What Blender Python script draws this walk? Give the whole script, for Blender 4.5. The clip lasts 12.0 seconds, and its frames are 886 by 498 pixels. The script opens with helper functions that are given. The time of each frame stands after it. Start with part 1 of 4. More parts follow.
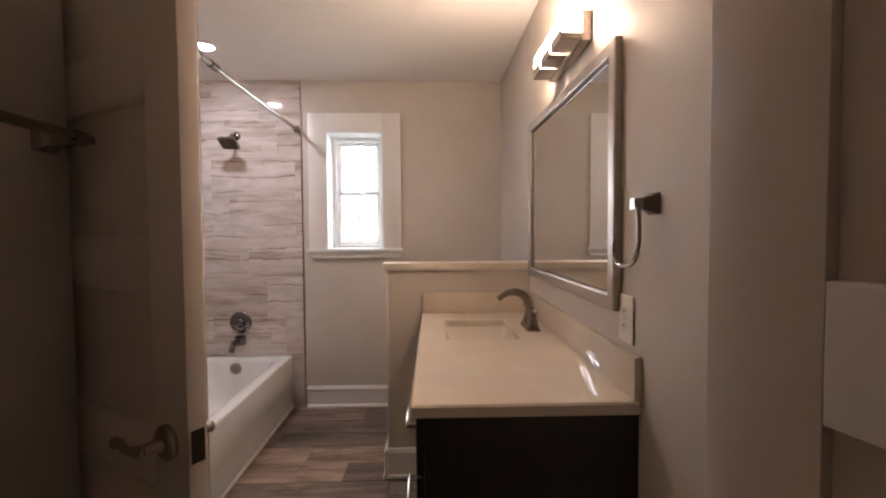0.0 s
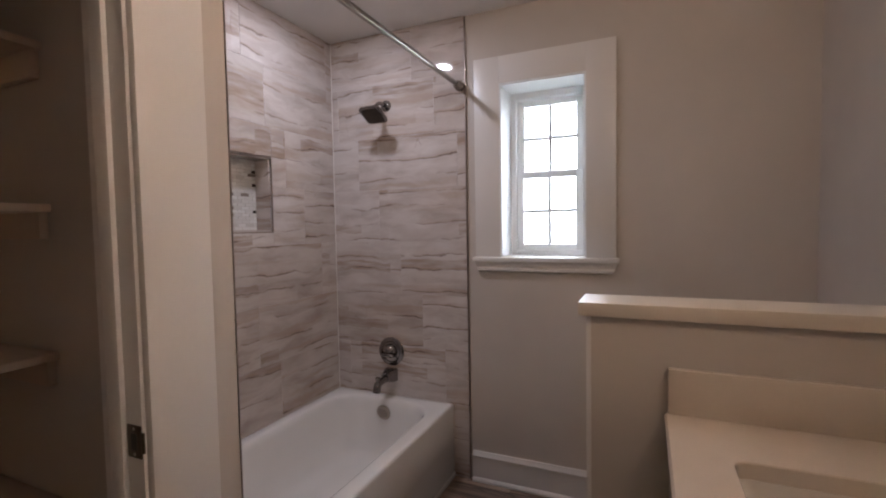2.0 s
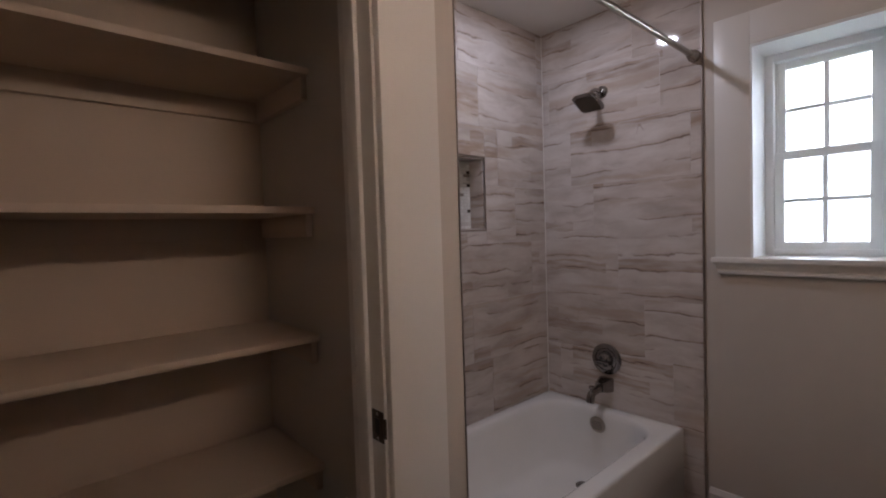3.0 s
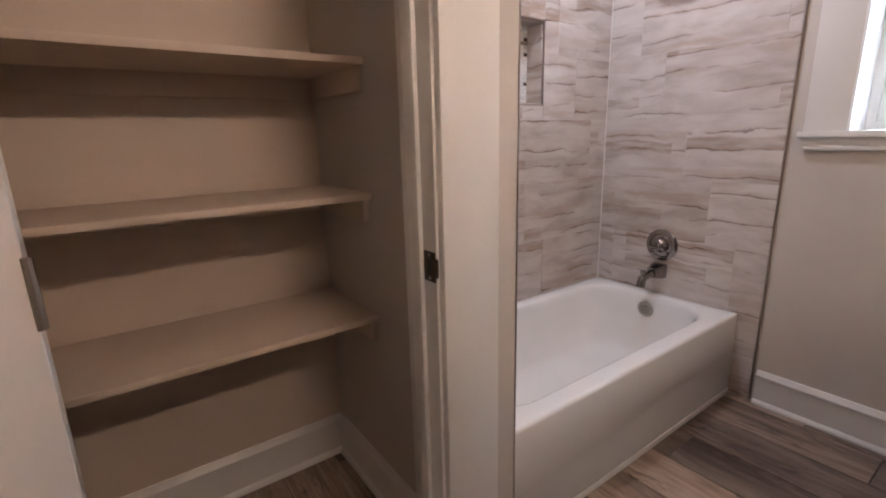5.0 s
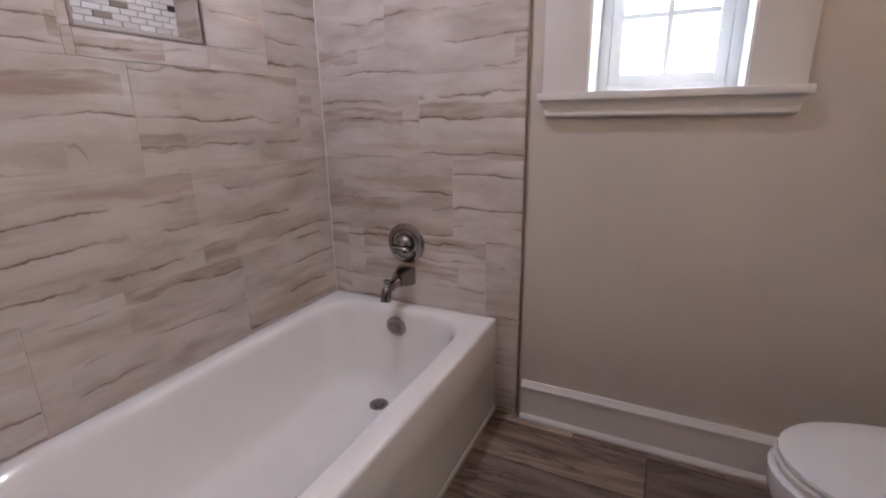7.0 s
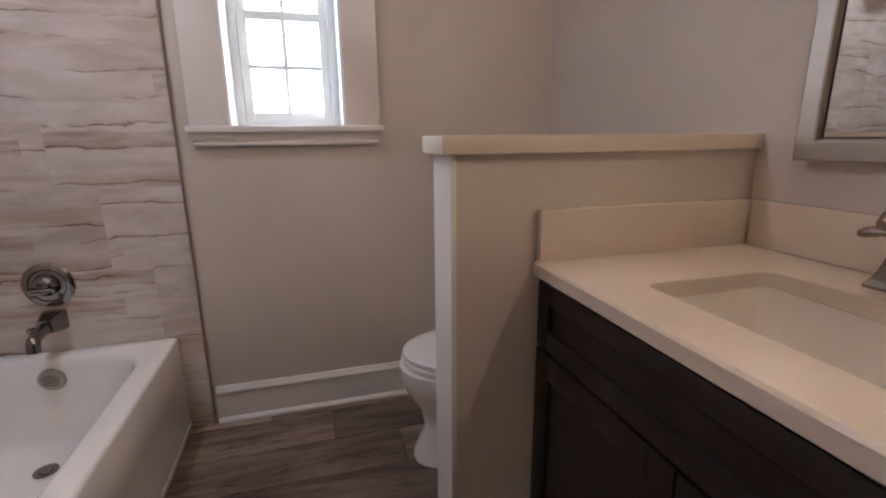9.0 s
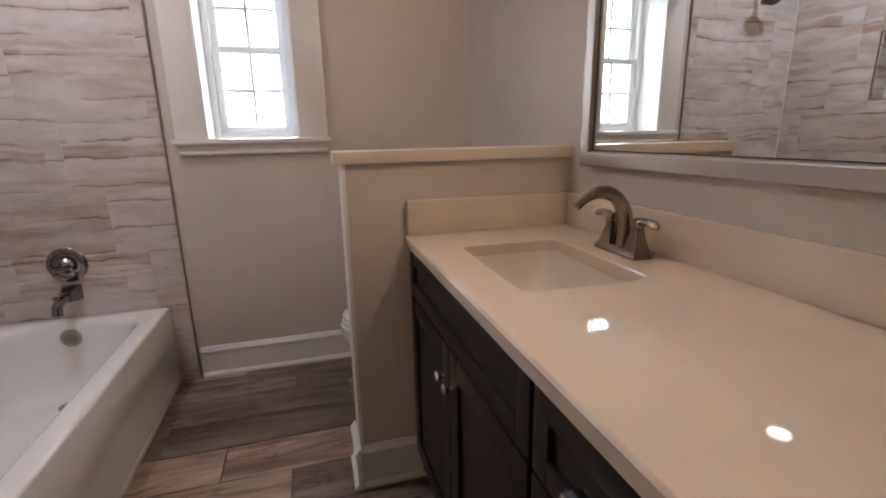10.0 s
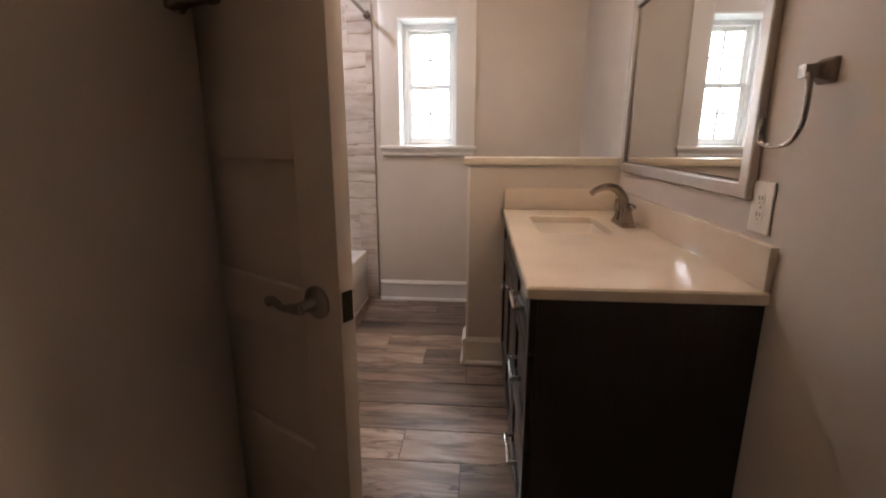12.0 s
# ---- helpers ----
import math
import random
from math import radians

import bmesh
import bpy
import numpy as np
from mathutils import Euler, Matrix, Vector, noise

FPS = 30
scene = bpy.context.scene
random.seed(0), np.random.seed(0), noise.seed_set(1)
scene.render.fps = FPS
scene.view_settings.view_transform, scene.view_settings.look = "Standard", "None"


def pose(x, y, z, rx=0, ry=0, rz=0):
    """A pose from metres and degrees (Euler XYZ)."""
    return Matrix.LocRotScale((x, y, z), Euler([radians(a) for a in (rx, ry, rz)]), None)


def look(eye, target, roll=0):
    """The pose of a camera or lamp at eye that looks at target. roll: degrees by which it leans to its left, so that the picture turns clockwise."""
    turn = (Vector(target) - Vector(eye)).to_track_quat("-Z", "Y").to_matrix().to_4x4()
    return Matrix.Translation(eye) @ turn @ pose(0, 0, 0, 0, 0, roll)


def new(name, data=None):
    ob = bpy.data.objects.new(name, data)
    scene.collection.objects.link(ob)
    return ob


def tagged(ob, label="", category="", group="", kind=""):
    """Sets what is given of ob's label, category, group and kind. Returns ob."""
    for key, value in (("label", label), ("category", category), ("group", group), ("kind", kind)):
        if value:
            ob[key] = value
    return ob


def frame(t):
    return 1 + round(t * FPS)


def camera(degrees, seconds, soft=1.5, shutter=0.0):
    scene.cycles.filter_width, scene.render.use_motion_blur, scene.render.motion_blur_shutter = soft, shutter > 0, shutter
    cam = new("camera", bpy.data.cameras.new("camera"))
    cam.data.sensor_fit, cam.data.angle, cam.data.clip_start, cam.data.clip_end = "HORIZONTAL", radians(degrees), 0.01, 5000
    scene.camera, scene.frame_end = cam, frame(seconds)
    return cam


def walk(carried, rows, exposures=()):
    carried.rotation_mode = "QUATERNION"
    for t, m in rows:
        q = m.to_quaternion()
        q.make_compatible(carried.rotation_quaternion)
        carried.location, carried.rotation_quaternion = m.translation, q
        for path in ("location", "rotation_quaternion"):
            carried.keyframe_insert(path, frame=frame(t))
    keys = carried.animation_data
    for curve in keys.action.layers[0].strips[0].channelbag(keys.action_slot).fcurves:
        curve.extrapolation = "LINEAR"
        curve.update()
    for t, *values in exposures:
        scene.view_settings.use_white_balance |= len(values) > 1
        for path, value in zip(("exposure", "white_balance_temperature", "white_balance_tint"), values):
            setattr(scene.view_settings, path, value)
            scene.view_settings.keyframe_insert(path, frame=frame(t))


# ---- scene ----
cam = camera(87.6, 12.0, soft=2.0)
PATH = [
    (0, (0.333, -0.054, 1.334), (0.385, 1.943, 1.257), -0.4),
    (0.5, (0.347, 0.359, 1.345), (0.334, 2.357, 1.261), -0.3),
    (1, (0.333, 0.752, 1.338), (0.288, 2.75, 1.261), -0.2),
    (1.5, (0.285, 1.005, 1.355), (-0.014, 2.98, 1.265), -0.5),
    (2, (0.237, 1.161, 1.366), (-0.569, 2.989, 1.271), -1.0),
    (2.5, (0.171, 1.207, 1.369), (-1.1, 2.749, 1.281), -1.4),
    (3, (0.125, 1.201, 1.357), (-1.361, 2.538, 1.281), -1.8),
    (3.5, (0.126, 1.187, 1.308), (-1.443, 2.424, 1.243), -1.8),
    (3.7, (0.132, 1.180, 1.280), (-1.454, 2.362, 1.205), -1.6),
    (5.3, (0.072, 1.221, 1.219), (-1.458, 2.387, 0.675), -0.6),
    (5.5, (0.047, 1.289, 1.211), (-1.427, 2.527, 0.666), -0.1),
    (6, (0.003, 1.481, 1.201), (-1.173, 3.002, 0.65), -0.1),
    (6.5, (-0.1, 1.691, 1.179), (-1.033, 3.372, 0.629), -0.4),
    (7, (-0.194, 1.902, 1.134), (-1.034, 3.634, 0.591), -0.8),
    (7.5, (-0.36, 2.001, 1.079), (-0.5, 3.933, 0.579), 0.8),
    (7.7, (-0.356, 2.018, 1.061), (-0.178, 3.948, 0.57), 0.6),
    (9.3, (-0.112, 1.386, 1.194), (0.426, 3.254, 0.722), -0.6),
    (9.5, (-0.069, 1.295, 1.208), (0.452, 3.163, 0.719), -1.2),
    (10, (-0.002, 0.989, 1.208), (0.53, 2.856, 0.727), -1.1),
    (10.5, (0.031, 0.751, 1.226), (0.579, 2.615, 0.752), -0.9),
    (11, (0.089, 0.501, 1.228), (0.438, 2.414, 0.758), -0.8),
    (11.5, (0.114, 0.257, 1.235), (0.197, 2.2, 0.771), -0.1),
    (12, (0.156, -0.032, 1.26), (0.002, 1.907, 0.794), 0.1),
]
EXPOSURES = [
    (0.0, 0.33, 6600, 17), (0.5, 0.37, 6300, 14), (1.0, 0.13, 6250, 15), (1.5, -0.12, 6200, 16), (2.0, -0.42, 6200, 17), (2.5, -0.82, 6150, 17), (3.0, -0.92, 6100, 17),
    (3.5, -0.64, 6150, 17), (3.7, -0.54, 6150, 17), (5.3, 0.60, 6050, 16), (5.5, 0.66, 6000, 16), (6.0, 0.66, 5950, 17), (6.5, 0.40, 5930, 17.5), (7.0, 0.23, 5950, 18),
    (7.5, 0.11, 5950, 18), (9.5, 0.12, 6150, 15), (10.0, 0.18, 6150, 14), (10.5, 0.21, 6200, 13), (11.0, 0.26, 6400, 13.5), (11.5, 0.41, 6600, 14.5), (12.0, 0.46, 6700, 16)]
walk(cam, [(t, look(eye, target, roll)) for t, eye, target, roll in PATH], EXPOSURES)
DOWN_W, VANITY_E, OUT_E = 8.0, 128.0, 22.0


# ---- world and light ----
SUN_EL, SUN_ROT = radians(48), radians(200)
world = bpy.data.worlds.new("sky")
scene.world = world
world.use_nodes = True
wn = world.node_tree.nodes
sky = wn.new("ShaderNodeTexSky")
sky.sky_type, sky.sun_disc, sky.sun_elevation, sky.sun_rotation = "NISHITA", False, SUN_EL, SUN_ROT
world.node_tree.links.new(sky.outputs[0], wn["Background"].inputs[0])
wn["Background"].inputs[1].default_value = 0.15


def lamp(name, kind, m, energy, color, **kw):
    d = bpy.data.lights.new(name, kind)
    d.energy, d.color = energy, color
    for k, v in kw.items():
        if k == "size":
            d.size = v
        elif k == "size_y":
            d.size_y = v
        elif k == "shape":
            d.shape = v
        elif k == "angle":
            d.angle = v
        elif k == "spread":
            d.spread = v
    ob = new(name, d)
    ob.matrix_world = m
    return ob


lamp("sun", "SUN", look((0, -20, 25), (0, 0, 0)), 5.0, (1.0, 0.95, 0.88), angle=radians(0.5))
# recessed downlight over the tub
lamp("downlight_lamp", "AREA", look((-1.03, 2.81, 2.448), (-1.03, 2.81, 0)), DOWN_W, (0.88, 0.91, 1.0), shape="DISK", size=0.11)


# ---- materials ----
def mat(name):
    m = bpy.data.materials.new(name)
    m.use_nodes = True
    nt = m.node_tree
    return m, nt, nt.nodes["Principled BSDF"]


def nd(nt, kind, **vals):
    n = nt.nodes.new(kind)
    for k, v in vals.items():
        n.inputs[k].default_value = v
    return n


def ramp(nt, fac, stops):
    r = nt.nodes.new("ShaderNodeValToRGB")
    while len(r.color_ramp.elements) < len(stops):
        r.color_ramp.elements.new(0.5)
    for e, (p, c) in zip(r.color_ramp.elements, stops):
        e.position, e.color = p, (*c, 1)
    nt.links.new(fac, r.inputs[0])
    return r.outputs[0]


def mixc(nt, fac, a, b, blend="MIX"):
    n = nt.nodes.new("ShaderNodeMix")
    n.data_type, n.blend_type = "RGBA", blend
    for sock, v in ((n.inputs[0], fac), (n.inputs[6], a), (n.inputs[7], b)):
        if isinstance(v, bpy.types.NodeSocket):
            nt.links.new(v, sock)
        elif isinstance(v, (int, float)):
            sock.default_value = v
        else:
            sock.default_value = (*v, 1)
    return n.outputs[2]


def math_(nt, op, a, b=0.0):
    n = nt.nodes.new("ShaderNodeMath")
    n.operation = op
    for sock, v in ((n.inputs[0], a), (n.inputs[1], b)):
        if isinstance(v, bpy.types.NodeSocket):
            nt.links.new(v, sock)
        else:
            sock.default_value = v
    return n.outputs[0]


def bump(nt, bsdf, height, strength=0.1, dist=0.01):
    b = nd(nt, "ShaderNodeBump", Strength=strength, Distance=dist)
    nt.links.new(height, b.inputs["Height"])
    nt.links.new(b.outputs[0], bsdf.inputs["Normal"])


def noise_tex(nt, vec, scale, detail=4.0, rough=0.5, distort=0.0):
    n = nd(nt, "ShaderNodeTexNoise", Scale=scale, Detail=detail, Roughness=rough, Distortion=distort)
    if vec is not None:
        nt.links.new(vec, n.inputs["Vector"])
    return n.outputs[0]


def coords(nt, which="Object"):
    return nt.nodes.new("ShaderNodeTexCoord").outputs[which]


def mapped(nt, vec, scale):
    m = nd(nt, "ShaderNodeMapping", Scale=scale)
    nt.links.new(vec, m.inputs[0])
    return m.outputs[0]


def geo_pos(nt):
    return nt.nodes.new("ShaderNodeNewGeometry").outputs["Position"]


def paint(name, color, rough=0.5, vary=0.06, grain=0.06, fine=260.0):
    """Rolled paint: faint blotches, fine roller stipple."""
    m, nt, b = mat(name)
    p = geo_pos(nt)
    big = noise_tex(nt, p, 2.2, 3.0)
    dark = tuple(c * (1 - vary) for c in color)
    lite = tuple(min(1, c * (1 + vary * 0.6)) for c in color)
    nt.links.new(ramp(nt, big, ((0.3, dark), (0.7, lite))), b.inputs["Base Color"])
    b.inputs["Roughness"].default_value = rough
    r = noise_tex(nt, p, 9.0, 3.0)
    nt.links.new(math_(nt, "MULTIPLY_ADD", r, 0.15), b.inputs["Roughness"])
    rn = b.inputs["Roughness"].links[0].from_node
    rn.inputs[2].default_value = rough - 0.07
    bump(nt, b, noise_tex(nt, p, fine, 2.0), grain, 0.002)
    return m


def plain(name, color, rough, metal=0.0, scale=40.0, vary=0.08, grain=0.0, coat=0.0):
    m, nt, b = mat(name)
    p = geo_pos(nt)
    n = noise_tex(nt, p, scale, 4.0)
    nt.links.new(ramp(nt, n, ((0.3, tuple(c * (1 - vary) for c in color)), (0.7, tuple(min(1, c * (1 + vary)) for c in color)))), b.inputs["Base Color"])
    b.inputs["Metallic"].default_value = metal
    b.inputs["Coat Weight"].default_value = coat
    rr = math_(nt, "MULTIPLY_ADD", noise_tex(nt, p, scale * 0.4, 3.0), rough * 0.4)
    rr.node.inputs[2].default_value = rough * 0.8
    nt.links.new(rr, b.inputs["Roughness"])
    if grain:
        bump(nt, b, n, grain, 0.002)
    return m


WALL = paint("greige_wall_paint", (0.56, 0.505, 0.45), 0.55)
CEIL = paint("ceiling_paint", (0.74, 0.71, 0.68), 0.75, 0.03)
TRIM = paint("white_trim_enamel", (0.72, 0.69, 0.655), 0.32, 0.025, 0.03, 120.0)
DOORP = paint("cream_door_enamel", (0.68, 0.595, 0.53), 0.36, 0.03, 0.03, 140.0)
SHELFP = paint("closet_paint", (0.62, 0.505, 0.41), 0.5, 0.05)
NICKEL = plain("brushed_nickel", (0.40, 0.36, 0.325), 0.30, 1.0, 700.0, 0.04)
FRAMEM = plain("satin_nickel_frame", (0.42, 0.375, 0.335), 0.42, 1.0, 700.0, 0.05)
FAUCETM = plain("satin_nickel", (0.30, 0.262, 0.23), 0.26, 1.0, 30.0, 0.04)
CAULK = plain("white_caulk", (0.76, 0.74, 0.71), 0.55, 0.0, 60.0, 0.04)
CHROME = plain("polished_nickel", (0.29, 0.265, 0.25), 0.15, 1.0, 300.0, 0.04)
DARKM = plain("dark_bronze", (0.10, 0.085, 0.07), 0.35, 1.0, 60.0)
PORCELAIN = plain("white_porcelain", (0.80, 0.79, 0.77), 0.10, 0.0, 5.0, 0.02, coat=0.3)
TUBW = plain("tub_acrylic", (0.80, 0.785, 0.765), 0.04, 0.0, 4.0, 0.025, coat=0.3)
PLASTIC = plain("ivory_plastic", (0.76, 0.73, 0.68), 0.3, 0.0, 20.0, 0.02)
SLOT = plain("dark_slot", (0.03, 0.028, 0.025), 0.6)
GROUT = plain("grout", (0.58, 0.53, 0.49), 0.85, 0.0, 160.0, 0.12, 0.2)
FGROUT = plain("dark_floor_grout", (0.09, 0.075, 0.065), 0.9, 0.0, 160.0, 0.15, 0.2)
MIRROR = plain("mirror_silver", (0.78, 0.79, 0.775), 0.006, 1.0, 3.0, 0.004)
EDGE = plain("edge_trim_metal", (0.33, 0.28, 0.25), 0.42, 1.0, 50.0)


def quartz():
    m, nt, b = mat("cream_quartz")
    p = geo_pos(nt)
    fine = noise_tex(nt, p, 420.0, 2.0)
    big = noise_tex(nt, p, 6.0, 4.0)
    base = ramp(nt, big, ((0.3, (0.63, 0.545, 0.45)), (0.7, (0.68, 0.597, 0.50))))
    speck = ramp(nt, fine, ((0.30, (0.95, 0.94, 0.93)), (0.42, (1, 1, 1))))
    nt.links.new(mixc(nt, 1.0, base, speck, "MULTIPLY"), b.inputs["Base Color"])
    b.inputs["Roughness"].default_value = 0.12
    rr = math_(nt, "MULTIPLY_ADD", noise_tex(nt, p, 30.0), 0.03)
    rr.node.inputs[2].default_value = 0.02
    nt.links.new(rr, b.inputs["Roughness"])
    return m


QUARTZ = quartz()
CAPM = paint("honed_cream_stone", (0.66, 0.58, 0.485), 0.34, 0.03, 0.03, 300.0)


def espresso():
    m, nt, b = mat("espresso_wood")
    p = mapped(nt, geo_pos(nt), (14, 14, 1.6))
    g = noise_tex(nt, p, 5.0, 6.0, 0.6, 0.8)
    nt.links.new(ramp(nt, g, ((0.3, (0.008, 0.0045, 0.0034)), (0.6, (0.018, 0.010, 0.0074)), (0.8, (0.027, 0.015, 0.011)))), b.inputs["Base Color"])
    b.inputs["Roughness"].default_value = 0.38
    bump(nt, b, g, 0.08, 0.002)
    return m


ESPRESSO = espresso()


def marble_tile():
    """Stone-look porcelain: pale clouded ground, tan strips that end in blocks, long ragged dark veins; each tile its own print."""
    m, nt, b = mat("banded_wall_tile")
    info = nt.nodes.new("ShaderNodeObjectInfo")
    rnd = info.outputs["Random"]
    sep = nt.nodes.new("ShaderNodeSeparateXYZ")
    nt.links.new(coords(nt), sep.inputs[0])
    along = math_(nt, "ADD", math_(nt, "ADD", sep.outputs[0], sep.outputs[1]), math_(nt, "MULTIPLY", rnd, 37.0))
    up = math_(nt, "ADD", sep.outputs[2], math_(nt, "MULTIPLY", rnd, 11.3))

    def vec(x, y, z=0.0):
        c = nt.nodes.new("ShaderNodeCombineXYZ")
        for sock, v in zip(c.inputs, (x, y, z)):
            if isinstance(v, bpy.types.NodeSocket):
                nt.links.new(v, sock)
            else:
                sock.default_value = v
        return c.outputs[0]

    flat = vec(along, up)
    # slow sag of the layers plus ragged edges
    slow = math_(nt, "MULTIPLY", math_(nt, "SUBTRACT", noise_tex(nt, mapped(nt, flat, (1.0, 3.0, 1.0)), 3.2, 2.0), 0.5), 0.075)
    rag = math_(nt, "MULTIPLY", math_(nt, "SUBTRACT", noise_tex(nt, mapped(nt, flat, (1.0, 0.6, 1.0)), 13.0, 7.0, 0.68), 0.5), 0.030)
    layer = math_(nt, "ADD", up, math_(nt, "ADD", slow, rag))
    # ground: clouds drawn out along the layers
    cloud = noise_tex(nt, mapped(nt, vec(along, layer), (1.0, 3.4, 1.0)), 3.4, 6.0, 0.58, 0.3)
    base = ramp(nt, cloud, ((0.28, (0.41, 0.352, 0.315)), (0.44, (0.50, 0.447, 0.412)), (0.56, (0.575, 0.528, 0.497)), (0.72, (0.635, 0.594, 0.566))))
    # broad tan layers
    tanl = noise_tex(nt, mapped(nt, vec(along, layer, rnd), (0.55, 6.0, 9.0)), 2.6, 4.0, 0.5)
    base = mixc(nt, ramp(nt, tanl, ((0.53, (0, 0, 0)), (0.67, (0.50, 0.50, 0.50)))), base, (0.40, 0.295, 0.215))
    # strips of the print with square ends
    brick = nd(nt, "ShaderNodeTexBrick", Scale=1.0)
    brick.inputs["Color1"].default_value = (0, 0, 0, 1)
    brick.inputs["Color2"].default_value = (1, 1, 1, 1)
    brick.inputs["Mortar Size"].default_value = 0.0
    brick.inputs["Brick Width"].default_value = 0.43
    brick.inputs["Row Height"].default_value = 0.056
    brick.offset_frequency, brick.offset = 2, 0.37
    nt.links.new(vec(along, layer), brick.inputs["Vector"])
    bw = nt.nodes.new("ShaderNodeRGBToBW")
    nt.links.new(brick.outputs["Color"], bw.inputs[0])
    streak = noise_tex(nt, mapped(nt, flat, (1.0, 7.0, 1.0)), 6.0, 4.0)
    strip = math_(nt, "MULTIPLY", ramp(nt, bw.outputs[0], ((0.89, (0, 0, 0)), (0.91, (1, 1, 1)))), ramp(nt, streak, ((0.36, (0.12, 0.12, 0.12)), (0.62, (0.68, 0.68, 0.68)))))
    base = mixc(nt, strip, base, (0.315, 0.225, 0.162))
    pale = math_(nt, "MULTIPLY", ramp(nt, bw.outputs[0], ((0.14, (1, 1, 1)), (0.18, (0, 0, 0)))), 0.28)
    base = mixc(nt, pale, base, (0.64, 0.60, 0.57))
    # long veins: one ragged line a layer, at its own height, broken here and there
    PITCH = 0.094
    lay = math_(nt, "DIVIDE", layer, PITCH)
    cell = math_(nt, "FLOOR", lay)
    wn_ = nt.nodes.new("ShaderNodeTexWhiteNoise")
    wn_.noise_dimensions = "2D"
    nt.links.new(vec(cell, rnd), wn_.inputs["Vector"])
    at = math_(nt, "MULTIPLY_ADD", wn_.outputs["Value"], 0.6)
    at.node.inputs[2].default_value = 0.2
    off = math_(nt, "SUBTRACT", math_(nt, "FRACT", lay), at)
    dist = math_(nt, "MULTIPLY", math_(nt, "ABSOLUTE", off), PITCH)
    gate = noise_tex(nt, mapped(nt, vec(along, cell, rnd), (1.0, 3.7, 5.0)), 3.6, 3.0, 0.6)
    open_ = ramp(nt, gate, ((0.455, (0, 0, 0)), (0.60, (1, 1, 1))))
    shade = ramp(nt, off, ((0.0, (0.42, 0.42, 0.42)), (0.26, (0, 0, 0))))
    side = math_(nt, "MULTIPLY", math_(nt, "MULTIPLY", shade, math_(nt, "GREATER_THAN", off, 0.0)), open_)
    base = mixc(nt, side, base, (0.39, 0.285, 0.205))
    wide = math_(nt, "MULTIPLY_ADD", noise_tex(nt, mapped(nt, flat, (1.0, 2.0, 1.0)), 30.0, 4.0), 0.0078)
    wide.node.inputs[2].default_value = -0.0016
    core = math_(nt, "MULTIPLY", math_(nt, "LESS_THAN", dist, wide), open_)
    soft = math_(nt, "MULTIPLY", ramp(nt, dist, ((0.0, (0.5, 0.5, 0.5)), (0.0055, (0, 0, 0)))), open_)
    base = mixc(nt, soft, base, (0.20, 0.14, 0.105))
    base = mixc(nt, math_(nt, "MULTIPLY", core, 0.72), base, (0.15, 0.10, 0.075))
    # short slanting cracks
    crk = math_(nt, "ABSOLUTE", math_(nt, "SUBTRACT", noise_tex(nt, mapped(nt, flat, (4.2, 1.5, 1.0)), 1.7, 2.0, 0.5), 0.5))
    cg = ramp(nt, noise_tex(nt, flat, 4.5, 2.0), ((0.655, (0, 0, 0)), (0.72, (0.55, 0.55, 0.55))))
    base = mixc(nt, math_(nt, "MULTIPLY", cg, ramp(nt, crk, ((0.0, (1, 1, 1)), (0.012, (0, 0, 0))))), base, (0.24, 0.165, 0.12))
    tone = ramp(nt, math_(nt, "FRACT", math_(nt, "MULTIPLY", rnd, 7.7)), ((0.0, (0.90, 0.87, 0.85)), (1.0, (1.06, 1.06, 1.07))))
    base = mixc(nt, 1.0, base, tone, "MULTIPLY")
    nt.links.new(base, b.inputs["Base Color"])
    rr = math_(nt, "MULTIPLY_ADD", noise_tex(nt, flat, 60.0, 3.0), 0.05)
    rr.node.inputs[2].default_value = 0.03
    nt.links.new(rr, b.inputs["Roughness"])
    bump(nt, b, noise_tex(nt, flat, 4.0, 2.0), 0.05, 0.004)
    return m


TILE = marble_tile()


